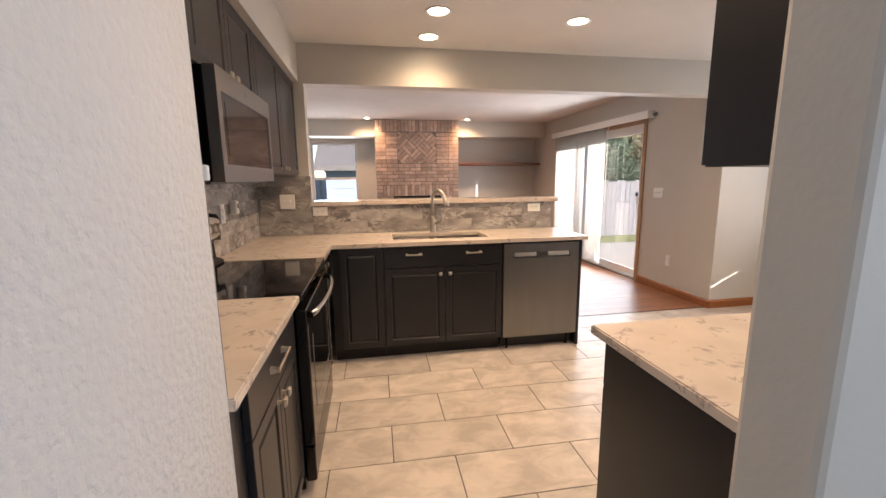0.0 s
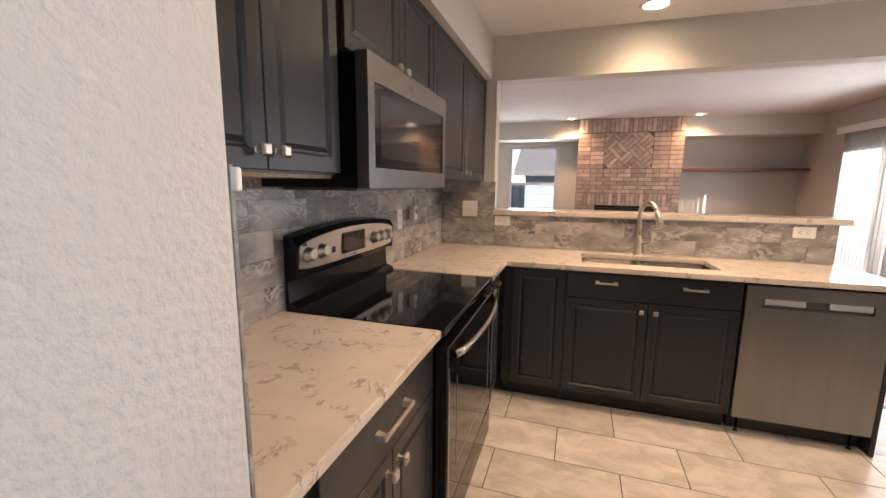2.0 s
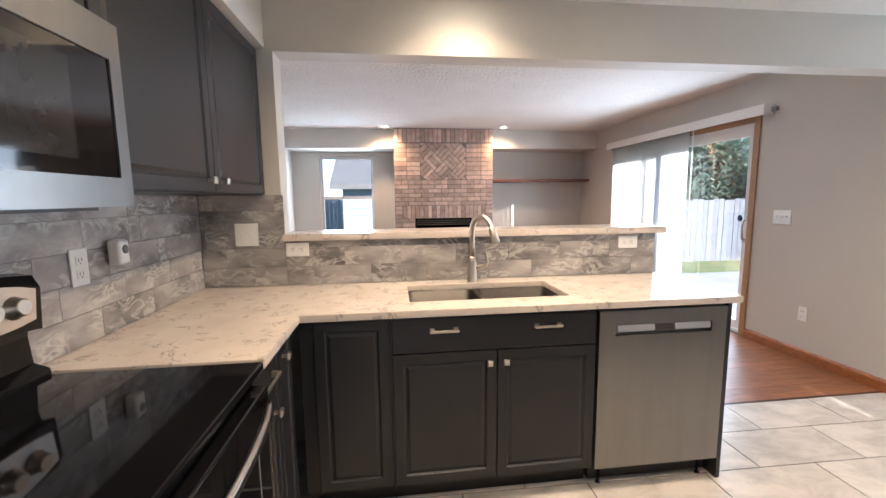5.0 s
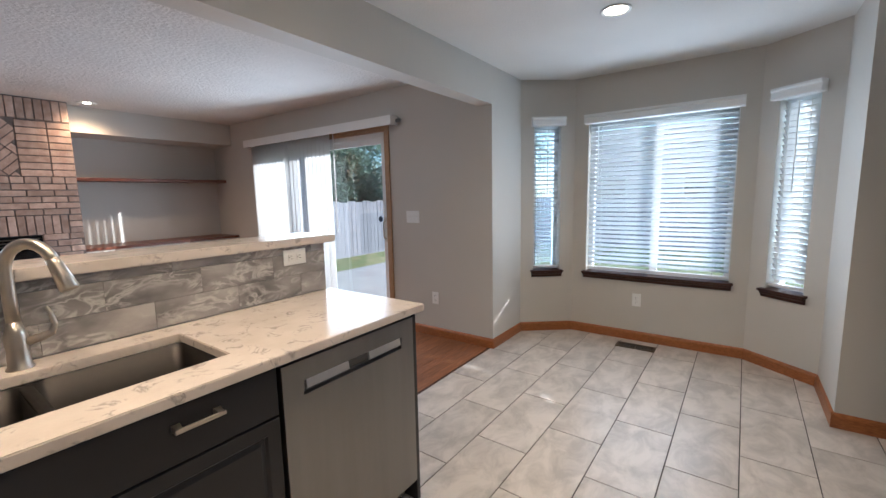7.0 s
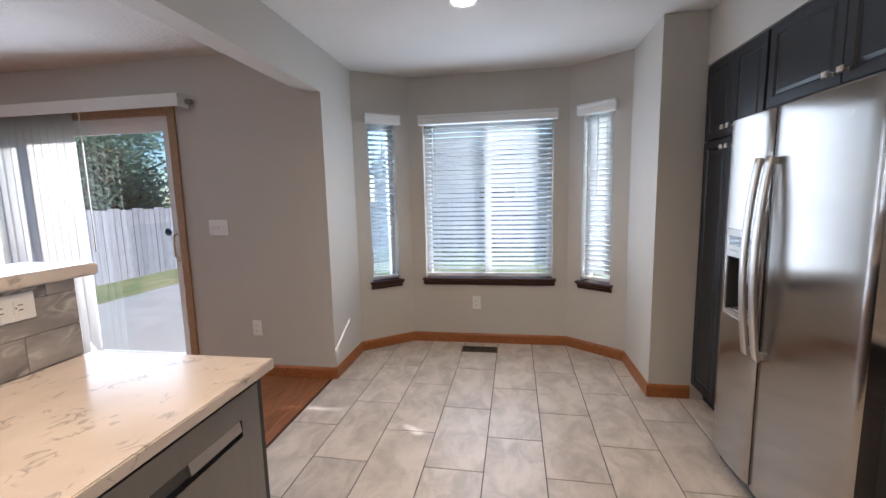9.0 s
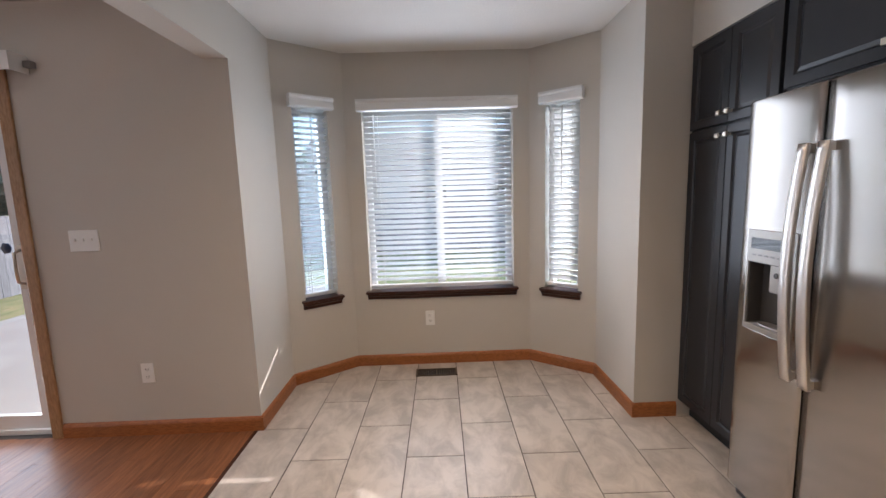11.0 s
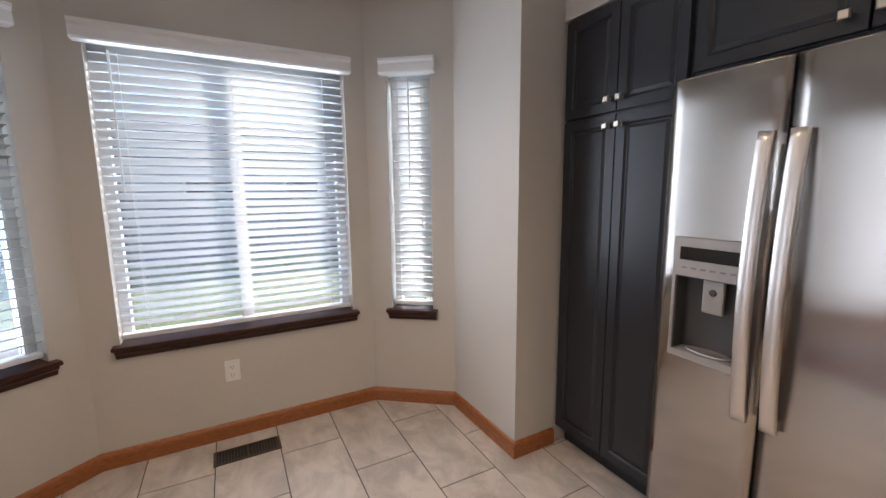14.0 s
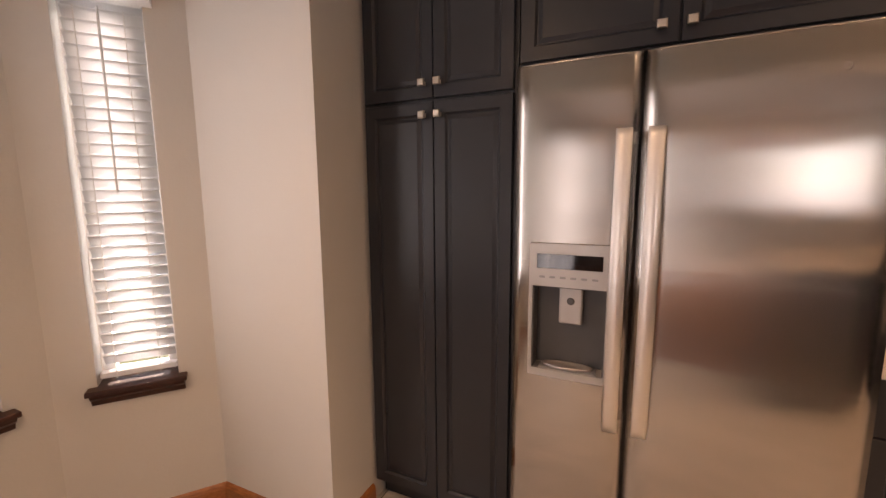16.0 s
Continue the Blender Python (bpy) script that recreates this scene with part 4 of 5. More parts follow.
YS = YH - 0.011
switch_plate(pose(-0.493, YS, 1.195), 2, "white double toggle switch plate on marble backsplash")
outlet(pose(-0.237, YS, 1.11), "white horizontal outlet on marble backsplash", across=True)
outlet(pose(1.663, YS, 1.104), "white horizontal outlet at the end of the backsplash", across=True)
outlet(pose(XW + 0.011, 3.02, 1.17, 0, 0, 90), "white outlet on the marble backsplash behind the range")
deter = thing("plug_in_device", pose(XW + 0.020, 3.17, 1.20, 0, 0, 90), "white plug-in night light on the backsplash", "night light")
part("housing", boxes((-0.028, 0.028, -0.045, 0.0, -0.045, 0.045), bevel=0.012, seg=3), WHITE, deter)
part("lens", lathe([(0.016, 0), (0.016, 0.003), (0.010, 0.005)], 16, pose(0, -0.045, 0.01, 90, 0, 0)), GREYP, deter)
switch_plate(pose(XR, 4.772, 1.176, 0, 0, -90), 3, "white triple toggle switch plate by the sliding door")
outlet(pose(XR, 4.515, 0.385, 0, 0, -90), "white outlet low on the wall by the sliding door")
outlet(pose(BAYX, 2.865, 0.385, 0, 0, -90), "white outlet under the bay window")

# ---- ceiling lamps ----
# fixtures for all six, the two added out-of-view cans included
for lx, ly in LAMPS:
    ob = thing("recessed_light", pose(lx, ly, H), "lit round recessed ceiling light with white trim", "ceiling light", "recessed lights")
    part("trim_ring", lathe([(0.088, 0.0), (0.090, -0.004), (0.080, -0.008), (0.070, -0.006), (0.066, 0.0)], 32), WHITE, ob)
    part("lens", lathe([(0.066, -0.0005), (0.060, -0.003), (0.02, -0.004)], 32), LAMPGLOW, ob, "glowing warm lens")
for lx, ly in [(0.18, 7.87), (1.99, 7.87)]:
    ob = thing("eyeball_light", pose(lx, ly, H), "small lit eyeball ceiling light by the fireplace", "ceiling light", "eyeball lights")
    part("trim_ring", lathe([(0.085, 0.0), (0.086, -0.004), (0.070, -0.008), (0.055, -0.004), (0.05, 0.0)], 28), WHITE, ob)
    part("eyeball", lathe([(0.034, -0.001), (0.033, -0.006), (0.028, -0.009), (0.02, -0.010)], 24), LAMPGLOW, ob, "glowing lamp face")

# ---- floor register ----
vent = thing("floor_register", pose(4.345, 2.825, 0.001), "bronze metal floor register set in the tiles", "floor vent")
part("frame", boxes((-0.062, -0.050, -0.16, 0.16, 0, 0.006), (0.050, 0.062, -0.16, 0.16, 0, 0.006), (-0.050, 0.050, -0.16, -0.146, 0, 0.006), (-0.050, 0.050, 0.146, 0.16, 0, 0.006), (-0.05, 0.05, -0.005, 0.005, 0, 0.006)), BRONZE, vent)
part("well", boxes((-0.05, 0.05, -0.146, 0.146, -0.001, 0.0015)), TOE, vent)
for k in range(20):
    y = -0.138 + 0.0145 * k
    if abs(y) > 0.008:
        part("louver", boxes((-0.049, 0.049, y - 0.0015, y + 0.0015, 0.0015, 0.005)), BRONZE, vent)


# ---- sliding door ----
door = new("door_1")
door.matrix_world = pose(XR, 7.50, 0, 0, 0, -90)
tagged(door, "white sliding patio door with oak casing, closed", "", "", "structure")
DW, DH = 2.39, 2.065
part("casing", boxes((DW - 0.004, DW + 0.058, -0.016, 0.0, 0, DH + 0.058), bevel=0.004), OAKPALE, door, "oak side casing")
part("casing", boxes((-0.058, 0.004, -0.016, 0.0, 0, DH + 0.058), bevel=0.004), OAKPALE, door, "oak side casing")
part("casing", boxes((0.004, DW - 0.004, -0.016, 0.0, DH - 0.004, DH + 0.058), bevel=0.004), OAKPALE, door, "oak head casing")
part("jamb", boxes((DW - 0.02, DW, 0.0, 0.155, 0, DH), (0, 0.02, 0.0, 0.155, 0, DH), (0.02, DW - 0.02, 0.0, 0.155, DH - 0.02, DH)), OAKPALE, door)
part("frame", boxes((DW - 0.055, DW - 0.02, 0.05, 0.14, 0.03, DH - 0.02), (0.02, 0.055, 0.05, 0.14, 0.03, DH - 0.02), (0.055, DW - 0.055, 0.05, 0.14, DH - 0.07, DH - 0.02), (0.02, DW - 0.02, 0.04, 0.15, 0.0, 0.03)), VINYL, door, "white vinyl frame")
for u0, u1, y0 in ((0.055, 1.24, 0.10), (1.17, DW - 0.055, 0.06)):
    ps = part("door_panel", boxes((u0, u0 + 0.065, y0, y0 + 0.035, 0.03, DH - 0.07), (u1 - 0.065, u1, y0, y0 + 0.035, 0.03, DH - 0.07), (u0 + 0.065, u1 - 0.065, y0, y0 + 0.035, 0.03, 0.115), (u0 + 0.065, u1 - 0.065, y0, y0 + 0.035, DH - 0.135, DH - 0.07)), VINYL, door, "white vinyl sash")
    g = part("pane", boxes((u0 + 0.065, u1 - 0.065, y0 + 0.015, y0 + 0.019, 0.115, DH - 0.135)), GLASS, ps)
    g.visible_shadow = False
    if y0 < 0.08:
        part("handle", tube([(u1 - 0.03, y0, 0.93), (u1 - 0.03, y0 - 0.04, 0.945), (u1 - 0.03, y0 - 0.045, 1.03), (u1 - 0.03, y0 - 0.04, 1.115), (u1 - 0.03, y0, 1.13)], 0.008, 10), NICKEL, ps, "steel pull handle")
        part("latch_plate", boxes((u1 - 0.055, u1 - 0.005, y0 - 0.006, y0, 0.90, 1.16), bevel=0.002), NICKEL, ps)
        part("sticker", lathe([(0.034, 0.0), (0.034, 0.0006), (0.001, 0.0008)], 6, pose(u1 - 0.125, y0 + 0.0145, 1.14, 90, 0, 0)), mat("blue_black_sticker", (0.02, 0.05, 0.12), 0.4), ps, "small dark blue window sticker")
for z in (0.62, 0.30):
    part("lock_strike", boxes((DW - 0.03, DW - 0.01, -0.004, 0.0, z, z + 0.08)), WHITE, door)

vb = thing("vertical_blind", pose(XR, 7.62, 0, 0, 0, -90), "white vertical blind drawn half open at the sliding door", "vertical blind")
part("valance", boxes((0.0, 2.685, -0.105, -0.098, 2.072, 2.164), (0.0, 0.006, -0.098, -0.001, 2.072, 2.164), (2.679, 2.685, -0.098, -0.001, 2.072, 2.164), (0.006, 2.679, -0.098, -0.001, 2.158, 2.164)), WHITE, vb, "white boxed valance")
part("headrail", boxes((0.04, 2.68, -0.07, -0.03, 2.105, 2.145)), VINYL, vb)


def vane_mesh(w, h):
    bm = bmesh.new()
    n = 7
    for k in range(n):
        s = k / (n - 1) - 0.5
        for z in (0, h):
            bm.verts.new((s * w, 0.004 * (1 - 4 * s * s), z))
    bm.verts.ensure_lookup_table()
    for k in range(n - 1):
        f = bm.faces.new((bm.verts[2 * k], bm.verts[2 * k + 2], bm.verts[2 * k + 3], bm.verts[2 * k + 1]))
        f.smooth = True
    r = bmesh.ops.extrude_face_region(bm, geom=bm.faces[:])
    bmesh.ops.translate(bm, verts=[v for v in r["geom"] if isinstance(v, bmesh.types.BMVert)], vec=(0, 0.0012, 0))
    return mesh_of("vane", bm, VANE)


VME = vane_mesh(0.089, 2.05)
for k in range(21):
    u = 0.16 + 0.0745 * k
    turn = 52 if k == 10 else (30 if k in (11, 12) else 13)
    v = new("vane", VME)
    v.parent = vb
    v.matrix_local = pose(u, -0.05, 0.045, 0, 0, turn + random.uniform(-3, 3))
part("wand", tube([(1.78, -0.06, 2.1), (1.78, -0.062, 1.0)], 0.005, 8), WHITE, vb)

part("bracket", boxes((2.686, 2.730, -0.035, -0.001, 2.10, 2.135), bevel=0.004), GREYP, vb, "small grey end bracket")

# ---- fireplace ----
FX0, FX1, FYF = 0.31, 1.85, 7.98
fp = thing("brick_fireplace", pose(FX0, FYF, 0), "salmon brick fireplace with a diagonal basket-weave panel and black firebox", "fireplace")
U = FX1 - FX0
part("mortar_core", wall_boxes(U, 0, H - 0.002, 0.65, [(0.31, 1.205, 0.30, 1.062)]), MORTAR, fp, "recessed grey mortar")
fp.children[0].location = (0, 0.011, 0)
brick_meshes = {}


def brick(u0, u1, z0, z1):
    w, h = round(u1 - u0, 3), round(z1 - z0, 3)
    if (w, h) not in brick_meshes:
        bm = boxes((0, w, 0, 0.012, 0, h), bevel=0.0025, seg=1)
        brick_meshes[(w, h)] = mesh_of("brick", bm, BRICK)
    b = new("brick", brick_meshes[(w, h)])
    b.parent = fp
    b.location = (u0, -0.002 + random.uniform(-0.0015, 0.0015), z0)


J = 0.010
PZ = 0.0675
n = 23
for k in range(n):
    brick(U * k / n + J / 2, U * (k + 1) / n - J / 2, 2.228, H - 0.012)
for r in range(8):
    z = 1.662 + 0.0695 * r
    for a, b in ((0.003, 0.185), (0.195, 0.395), (1.118, 1.345), (1.355, U - 0.003)):
        brick(a, b, z, z + 0.0595)
n = 15
for k in range(n):
    brick(U * k / n + J / 2, U * (k + 1) / n - J / 2, 1.590, 1.652)


def course(z, h, u0, u1, shift):
    u = u0 - shift
    while u < u1:
        a, b = max(u, u0) + 0.003, min(u + 0.205, u1) - 0.003
        if b - a > 0.03:
            brick(a, b - 0.004, z, z + h)
        u += 0.2067


for r in range(5):
    course(1.268 + 0.0645 * r, 0.0545, 0, U, 0.103 * (r % 2))
n = 20
for k in range(n):
    brick(0.115 + 1.31 * k / n + J / 2, 0.115 + 1.31 * (k + 1) / n - J / 2, 1.066, 1.258)
for r in range(3):
    brick(0.003, 0.108, 1.066 + 0.0655 * r, 1.122 + 0.0655 * r)
    brick(1.432, U - 0.003, 1.066 + 0.0655 * r, 1.122 + 0.0655 * r)
for r in range(15):
    z = 1.003 - PZ * r
    course(z, 0.0575, 0, 0.305, 0.103 * (r % 2))
    course(z, 0.0575, 1.21, U, 0.103 * (r % 2))
    if z < 0.24:
        course(z, 0.0575, 0.305, 1.21, 0.103 * (r % 2))
# basket weave turned by 45 degrees, cut to its panel
C = Vector(((0.400 + 1.112) / 2, 0, (1.662 + 2.212) / 2))
S = 0.196
for i in range(-4, 5):
    for j in range(-4, 5):
        for q in range(3):
            w0, w1 = q * S / 3 + J / 2, (q + 1) * S / 3 - J / 2
            r0 = (J / 2, S - J / 2, w0, w1) if (i + j) % 2 == 0 else (w0, w1, J / 2, S - J / 2)
            bm = boxes((r0[0], r0[1], 0, 0.012, r0[2], r0[3]))
            bm.transform(Matrix.Translation(C) @ pose(0, 0, 0, 0, 45, 0) @ pose(i * S, 0, j * S))
            for co_, no_ in (((0.404, 0, 0), (-1, 0, 0)), ((1.108, 0, 0), (1, 0, 0)), ((0, 0, 1.664), (0, 0, -1)), ((0, 0, 2.212), (0, 0, 1))):
                bmesh.ops.bisect_plane(bm, geom=bm.verts[:] + bm.edges[:] + bm.faces[:], plane_co=co_, plane_no=no_, clear_outer=True)
            if len(bm.faces) < 4 or sum(f.calc_area() for f in bm.faces if abs(f.normal.y) > 0.9) < 0.0012:
                bm.free()
                continue
            bmesh.ops.holes_fill(bm, edges=bm.edges[:], sides=8)
            b = part("brick", bm, BRICK, fp)
            b.location.y = random.uniform(-0.0015, 0.0015)
fb_ = thing("fireplace_insert", pose(FX0 + 0.31, FYF + 0.02, 0.30), "black metal firebox insert with louvred top", "firebox")
part("liner", boxes((0.0, 0.02, 0, 0.5, 0, 0.76), (0.875, 0.895, 0, 0.5, 0, 0.76), (0.02, 0.875, 0.48, 0.5, 0, 0.76), (0.02, 0.875, 0, 0.48, 0, 0.02), (0.02, 0.875, 0, 0.48, 0.745, 0.76)), BLACKP, fb_)
part("glass_front", boxes((0.03, 0.865, 0.012, 0.018, 0.05, 0.60)), BLACKG, fb_)
for k in range(3):
    part("louver", boxes((0.02, 0.875, 0.004, 0.012, 0.655 + 0.032 * k, 0.668 + 0.032 * k)), BRONZE, fb_, "brass-toned louver")

# ---- alcove shelves ----
solo("wall_shelf", boxes((1.852, XR - 0.002, 8.35, 8.648, 1.632, 1.672), bevel=0.004), SHELFW, "cherry wood shelf across the alcove", "shelf")
bn = thing("alcove_bench", pose(1.85, 8.13, 0), "built-in bench with cherry wood top in the alcove", "bench")
part("top", boxes((0.002, XR - 1.852, -0.02, 0.518, 0.83, 0.862), bevel=0.004), SHELFW, bn)
part("front", boxes((0.002, XR - 1.852, 0.0, 0.02, 0.0, 0.83)), WALL, bn)

# ---- outdoors ----
GZ = -0.30
fixed("ground", boxes((-150, 200, -150, 200, GZ - 0.6, GZ)), GRASS, "lawn with dry patches")
fixed("patio", boxes((3.82, 8.0, 4.2, 8.4, GZ, GZ + 0.25), bevel=0.01), CONC, "pale concrete patio slab")
fixed("path", boxes((5.4, 6.6, -1.5, 4.2, GZ, GZ + 0.03)), CONC, "pale concrete path")


def fence(m, length, h, label):
    ob = thing("fence", m, label, "fence", "garden fences")
    n = int(length / 0.145)
    me = [mesh_of("picket", boxes((0, 0.137, 0, 0.018, 0, h + random.uniform(-0.02, 0.02))), FENCE) for _ in range(4)]
    for k in range(n):
        p = new("picket", me[k % 4])
        p.parent = ob
        p.location = (0.145 * k, random.uniform(-0.004, 0.004), 0)
    for z in (0.3, h - 0.3):
        part("rail", boxes((0, length, 0.022, 0.06, z, z + 0.09)), FENCE, ob)
    for k in range(int(length / 2.4) + 1):
        part("post", boxes((2.4 * k, 2.4 * k + 0.09, 0.062, 0.152, 0, h - 0.05)), FENCE, ob)
    return ob


fence(pose(3.2, 11.0, GZ), 10.8, 1.56, "weathered grey picket fence at the garden's edge")
fence(pose(14.0, 11.0, GZ, 0, 0, -90), 24.0, 1.56, "weathered grey picket fence behind the lawn")
fence(pose(-8.0, 17.0, GZ), 11.0, 1.7, "weathered grey fence behind the garden shed")


def tree(x, y, h, r, leaves, seed, label):
    rnd = random.Random(seed)
    ob = thing("tree", pose(x, y, GZ), label, "tree", "garden trees")
    bm = tube([(0, 0, 0), (0.05, 0.03, h * 0.25), (-0.05, 0.06, h * 0.5), (0.02, 0, h * 0.85)], [0.2, 0.15, 0.11, 0.03], 8)
    for k in range(9):
        a, z = rnd.uniform(0, 6.28), h * rnd.uniform(0.25, 0.7)
        q = r * rnd.uniform(0.5, 0.9)
        lim = tube([(0, 0, z), (q * 0.5 * math.cos(a), q * 0.5 * math.sin(a), z + 0.4), (q * math.cos(a), q * math.sin(a), z + 0.9)], [0.07, 0.045, 0.015], 6)
        me = bpy.data.meshes.new("limb")
        lim.to_mesh(me)
        lim.free()
        bm.from_mesh(me)
        bpy.data.meshes.remove(me)
    part("trunk", bm, BARK, ob)
    clumps = [(Vector((rnd.gauss(0, 0.42) * r, rnd.gauss(0, 0.42) * r, h * rnd.uniform(0.2, 1.0))), r * rnd.uniform(0.22, 0.42)) for _ in range(60)]
    verts, faces = [], []
    for k in range(leaves):
        c, cr = clumps[rnd.randrange(len(clumps))]
        d_ = Vector((rnd.gauss(0, 1), rnd.gauss(0, 1), rnd.gauss(0, 0.8)))
        p = c + d_.normalized() * cr * rnd.random() ** 0.4
        s = rnd.uniform(0.05, 0.12)
        t1 = Vector((rnd.gauss(0, 1), rnd.gauss(0, 1), rnd.gauss(0, 1))).normalized()
        t2 = t1.orthogonal().normalized()
        i = len(verts)
        verts += [p - t1 * s, p + t2 * s * 0.5, p + t1 * s, p - t2 * s * 0.5]
        faces.append((i, i + 1, i + 2, i + 3))
    me = bpy.data.meshes.new("crown")
    me.from_pydata([tuple(v) for v in verts], [], faces)
    me.materials.append(LEAFT)
    cr_ = new("crown", me)
    cr_.parent = ob
    return ob


tree(6.2, 14.6, 4.6, 2.5, 30000, 1, "leafy green garden tree behind the fence")
tree(9.0, 15.0, 5.4, 2.9, 32000, 2, "leafy green garden tree behind the fence")
tree(11.9, 15.0, 4.9, 2.6, 26000, 3, "leafy green garden tree behind the fence")
tree(15.6, 10.0, 5.0, 2.3, 7000, 4, "leafy green tree in the neighbouring garden")


def house(name, m, w, d, wall_h, roof_h, material, label, spans):
    """A plain house: walls with window openings shown as framed panes on the face towards local -y, and a gabled roof."""
    ob = thing(name, m, label, "house")
    part("wall", boxes((0, w, 0, d, 0, wall_h)), material, ob)
    for k in range(int(wall_h / 0.2)):
        part("siding_board", boxes((0, w, -0.02, 0.0, 0.2 * k + 0.01, 0.2 * k + 0.195)), material, ob)
    part("roof", extrude_profile([(-0.4, wall_h - 0.1), (d / 2, wall_h + roof_h), (d + 0.4, wall_h - 0.1), (d + 0.4, wall_h - 0.25), (d / 2, wall_h + roof_h - 0.15), (-0.4, wall_h - 0.25)], -0.3, w + 0.3), ROOF, ob)
    for a, b, z0, z1 in spans:
        wn_ = part("window", boxes((a, b, -0.05, -0.021, z0, z0 + 0.07), (a, b, -0.05, -0.021, z1 - 0.07, z1), (a, a + 0.07, -0.05, -0.021, z0 + 0.07, z1 - 0.07), (b - 0.07, b, -0.05, -0.021, z0 + 0.07, z1 - 0.07)), WHITE, ob, "white framed window")
        part("pane", boxes((a + 0.07, b - 0.07, -0.035, -0.022, z0 + 0.07, z1 - 0.07)), BLACKG, wn_)
    return ob


house("house", pose(20.0, 9.0, GZ, 0, 0, -90), 11.0, 8.0, 3.0, 1.9, SIDING, "beige neighbouring house with a grey shingle roof", [(1.5, 2.9, 1.0, 2.3), (5.0, 6.8, 1.0, 2.3), (8.5, 9.9, 1.0, 2.3)])
house("house", pose(20.0, -4.0, GZ, 0, 0, -90), 10.0, 8.0, 3.0, 1.8, SIDING2, "blue-grey neighbouring house with a shingle roof", [(1.5, 2.9, 1.0, 2.3), (6.0, 7.6, 1.0, 2.3)])
house("garden_shed", pose(-1.15, 13.6, GZ), 2.4, 2.2, 2.2, 0.7, SIDING2, "blue-grey sided garden shed", [])


# ---- backsplash tiles ----
bs_ = new("backsplash")
tagged(bs_, "grey marble plank tiles in running bond", "", "", "structure")
part("grout_bed", boxes((XW + 0.001, -0.311, YH - 0.005, YH - 0.0005, ZC + 0.001, 1.404), (-0.311, 1.838, YH - 0.005, YH - 0.0005, ZC + 0.001, 1.155)), GROUT, bs_)
part("grout_bed", boxes((XW + 0.0005, XW + 0.005, 1.166, YH - 0.006, ZC + 0.001, 1.404)), GROUT, bs_)
tile_meshes = {}
TH, TL = 0.1016, 0.308


def wall_tile(m, w, h):
    w, h = round(w, 3), round(h, 3)
    if (w, h) not in tile_meshes:
        tile_meshes[(w, h)] = mesh_of("tile", boxes((0, w, -0.006, 0, 0, h), bevel=0.0006, seg=1), MARBLE)
    o = new("tile", tile_meshes[(w, h)])
    o.parent = bs_
    o.matrix_local = m


def tile_run(base, length, top, shift0):
    """Rows of plank tiles along local x from 0 to length; top(u) gives the upper edge."""
    r = 0
    z = ZC + 0.002
    while z < 1.40:
        u = -shift0[r % len(shift0)]
        while u < length:
            a, b = max(u, 0), min(u + TL, length)
            for c, d_ in ([(a, b)] if not (a < SPLIT < b) else [(a, SPLIT), (SPLIT, b)]):
                h = min(TH, top((c + d_) / 2) - z)
                if d_ - c > 0.02 and h > 0.012:
                    wall_tile(base @ pose(c + 0.0006, 0, z + 0.0006), d_ - c - 0.0012, h - 0.0012)
            u += TL
        z += TH
        r += 1


SPLIT = -0.311 - XW
tile_run(pose(XW + 0.012, YH - 0.005, 0), 1.838 - XW - 0.012, lambda u: 1.404 if u < SPLIT else 1.155, (0.05, 0.19, 0.29, 0.12, 0.24))
SPLIT = -1
tile_run(pose(XW + 0.005, 1.167, 0, 0, 0, 90), YH - 0.012 - 1.167, lambda u: 1.404, (0.22, 0.08, 0.16, 0.27, 0.03))

tile_run(pose(-0.129, 1.161, 0, 0, 0, 180), -0.129 - XW - 0.012, lambda u: 1.404, (0.0, 0.15, 0.07, 0.2, 0.1))
fixed("trim", boxes((-0.146, -0.121, 1.162, 1.172, 1.370, 1.400), bevel=0.003), WHITE, "white end cap of the backsplash")

# ---- tiled floor ----
ft = new("floor_tiles")
tagged(ft, "beige concrete-look porcelain floor tiles in half bond", "", "", "structure")
ROT = pose(0, 0, 0, 0, 0, -0.80)
PX, PYT = 0.612, 0.306
cuts = [((0, 3.902, 0), (0, 1, 0)), ((BAYX, 0, 0), (1, 0, 0)), ((4.215, 3.882, 0), (0.417, 0.32, 0)), ((4.215, 1.635, 0), (0.417, -0.32, 0)), ((0, -2.4, 0), (0, -1, 0)), ((XW, 0, 0), (-1, 0, 0))]
full = mesh_of("tile", boxes((0.0025, PX - 0.0025, 0.0025, PYT - 0.0025, -0.012, 0.0), bevel=0.0012, seg=1), TILE)
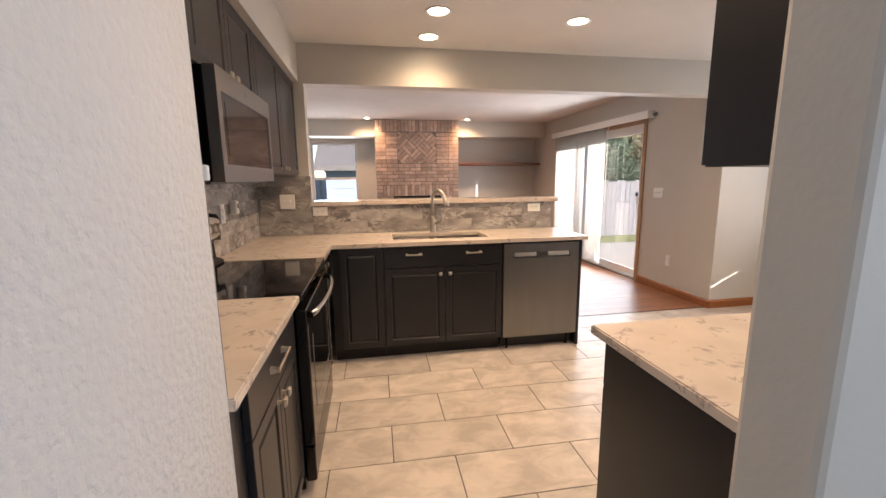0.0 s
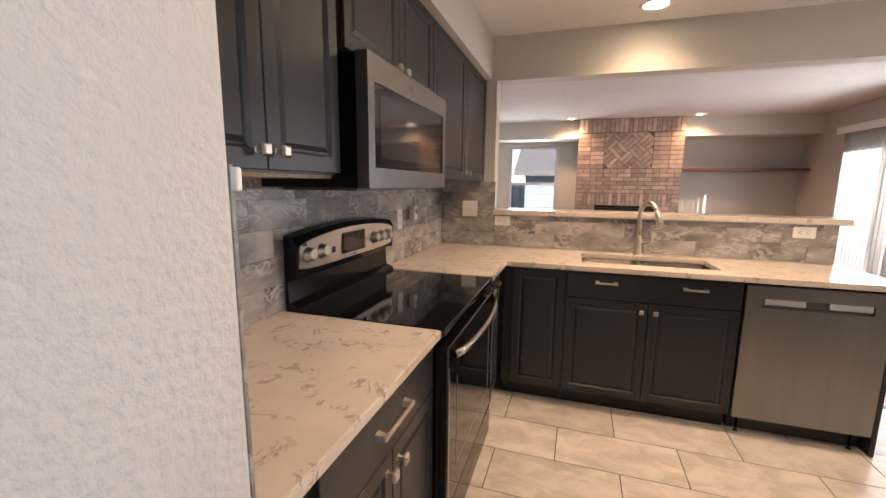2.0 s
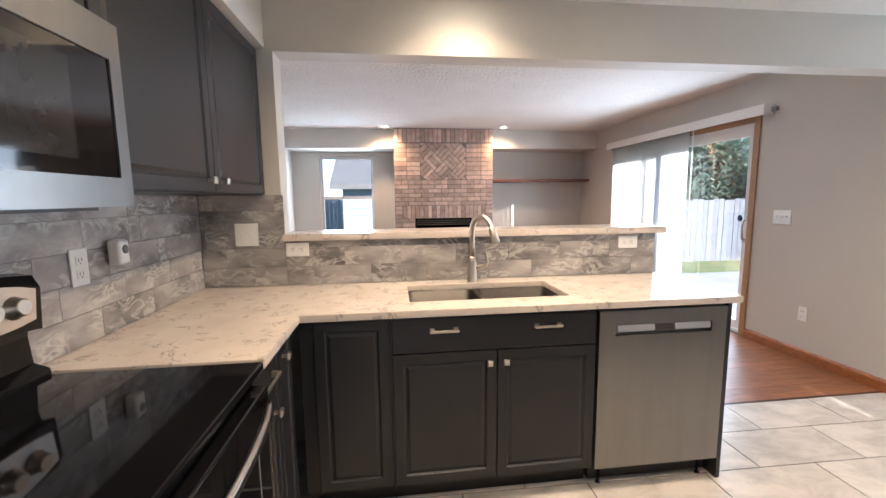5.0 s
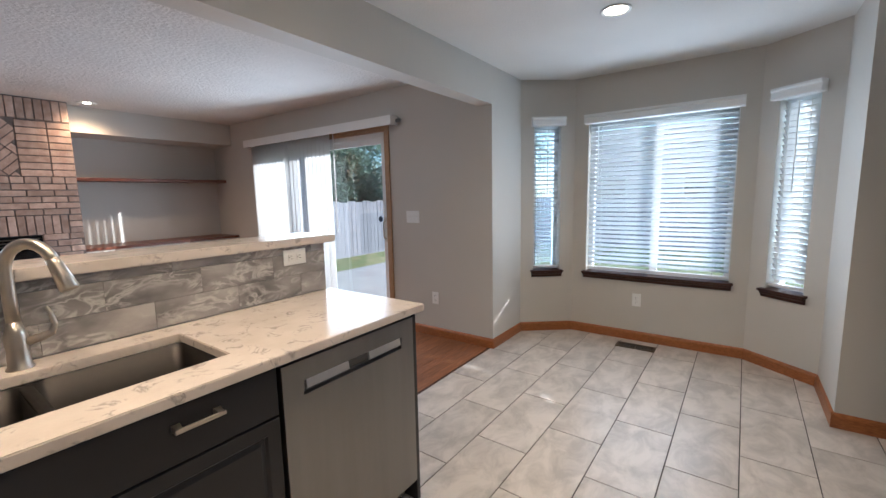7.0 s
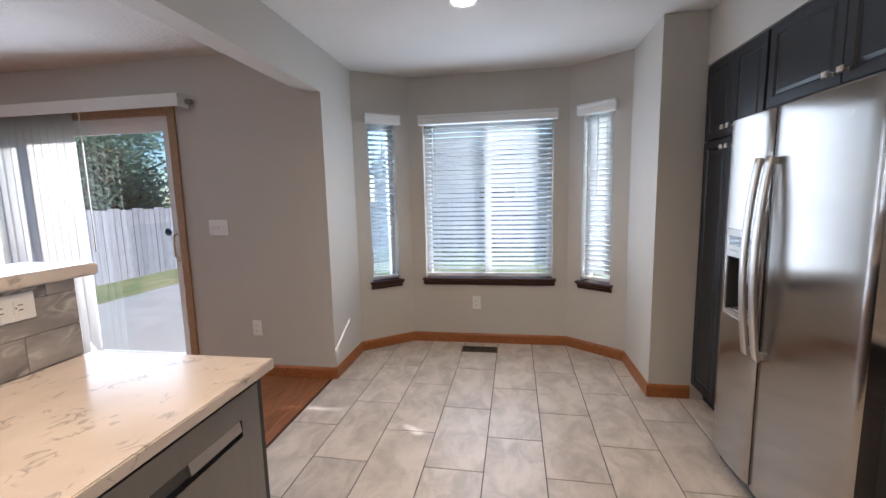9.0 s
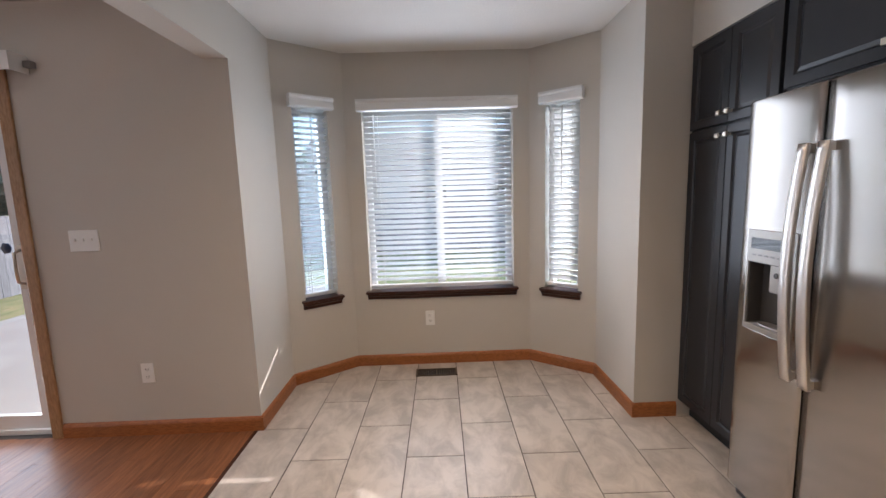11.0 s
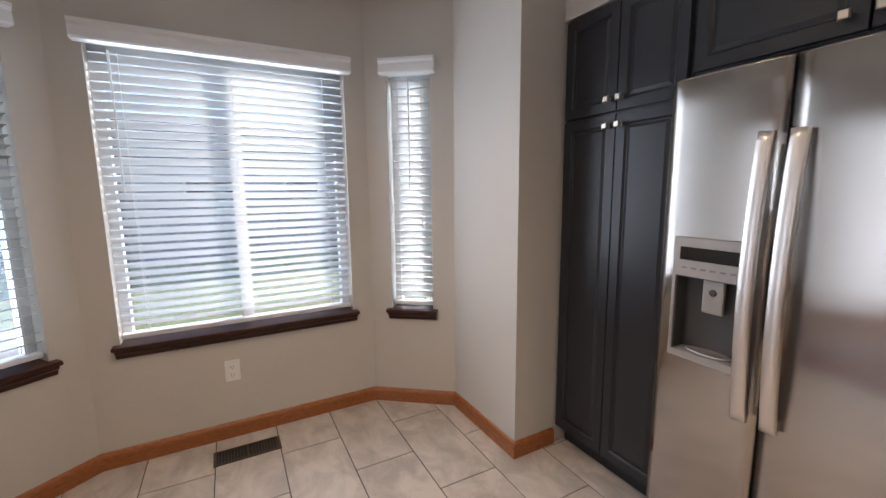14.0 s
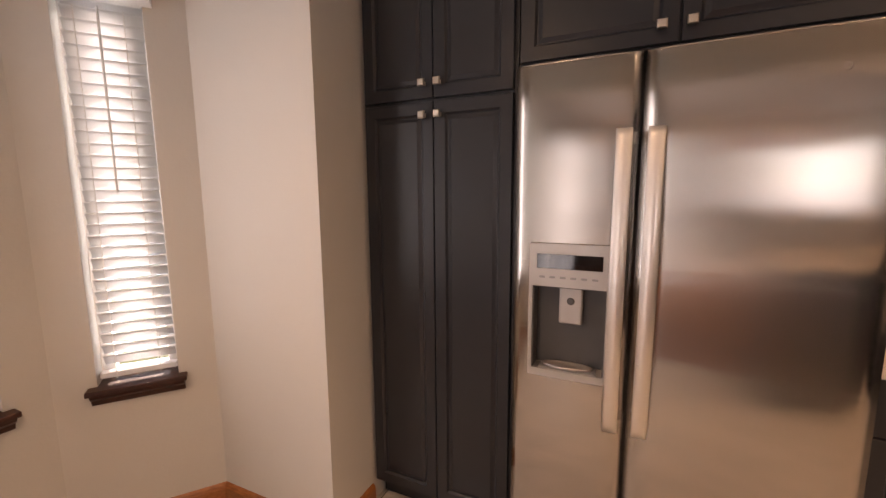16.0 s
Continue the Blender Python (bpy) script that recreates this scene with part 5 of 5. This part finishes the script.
for j in range(-8, 15):
    for i in range(-3, 9):
        x0 = -0.0906 + PX * i + (PX / 2 if j % 2 else 0)
        y0 = -0.0244 + PYT * j
        m = ROT @ pose(x0, y0, 0)
        c = m @ Vector((PX / 2, PYT / 2, 0))
        if c.y > 4.1 or c.y < -2.6 or c.x > 5.0 or c.x < -1.1 or (c.y < 0.4 and c.x > 2.9) or (c.y < 0.9 and c.x < -0.6):
            continue
        corners = [m @ Vector((a, b, 0)) for a in (0, PX) for b in (0, PYT)]
        out = [cu for cu in cuts if any((k - Vector(cu[0])).dot(Vector(cu[1])) > 0 for k in corners)]
        if not out:
            o = new("tile", full)
            o.parent = ft
            o.matrix_local = m
            continue
        bm = boxes((0.0025, PX - 0.0025, 0.0025, PYT - 0.0025, -0.012, 0.0))
        bm.transform(m)
        for co_, no_ in out:
            bmesh.ops.bisect_plane(bm, geom=bm.verts[:] + bm.edges[:] + bm.faces[:], plane_co=co_, plane_no=no_, clear_outer=True)
        if len(bm.faces) < 3:
            bm.free()
            continue
        bmesh.ops.holes_fill(bm, edges=bm.edges[:], sides=8)
        part("tile", bm, TILE, ft)

# ---- wooden floor ----
wf = new("floor_wood")
tagged(wf, "glossy red oak strip floor in the family room", "", "", "structure")
part("threshold", boxes((1.84, XR, 3.902, 3.922, -0.012, 0.002)), DARKW, wf, "dark strip between tile and wood")
strips = {}
rw = 0.083
y = 3.923
rest = bmesh.new()
while y < 8.64:
    x = -1.35 - random.uniform(0, 1.0)
    while x < XR:
        ln = random.choice((0.7, 0.9, 1.1, 1.4))
        a, b = max(x, -1.35), min(x + ln, XR)
        if b - a > 0.03:
            if b > 1.2 and y < 7.2:
                key = round(b - a, 2)
                if key not in strips:
                    strips[key] = mesh_of("plank", boxes((0.0006, b - a - 0.0006, 0.0006, rw - 0.0006, -0.012, 0.0)), OAKF)
                o = new("plank", strips[key])
                o.parent = wf
                o.location = (a, y, random.uniform(-0.0004, 0.0004))
            else:
                box(rest, a + 0.0006, b - 0.0006, y + 0.0006, y + rw - 0.0006, -0.012, 0.0)
        x += ln
    y += rw
tagged(part("planks", rest, OAKF, wf), kind="stuff")
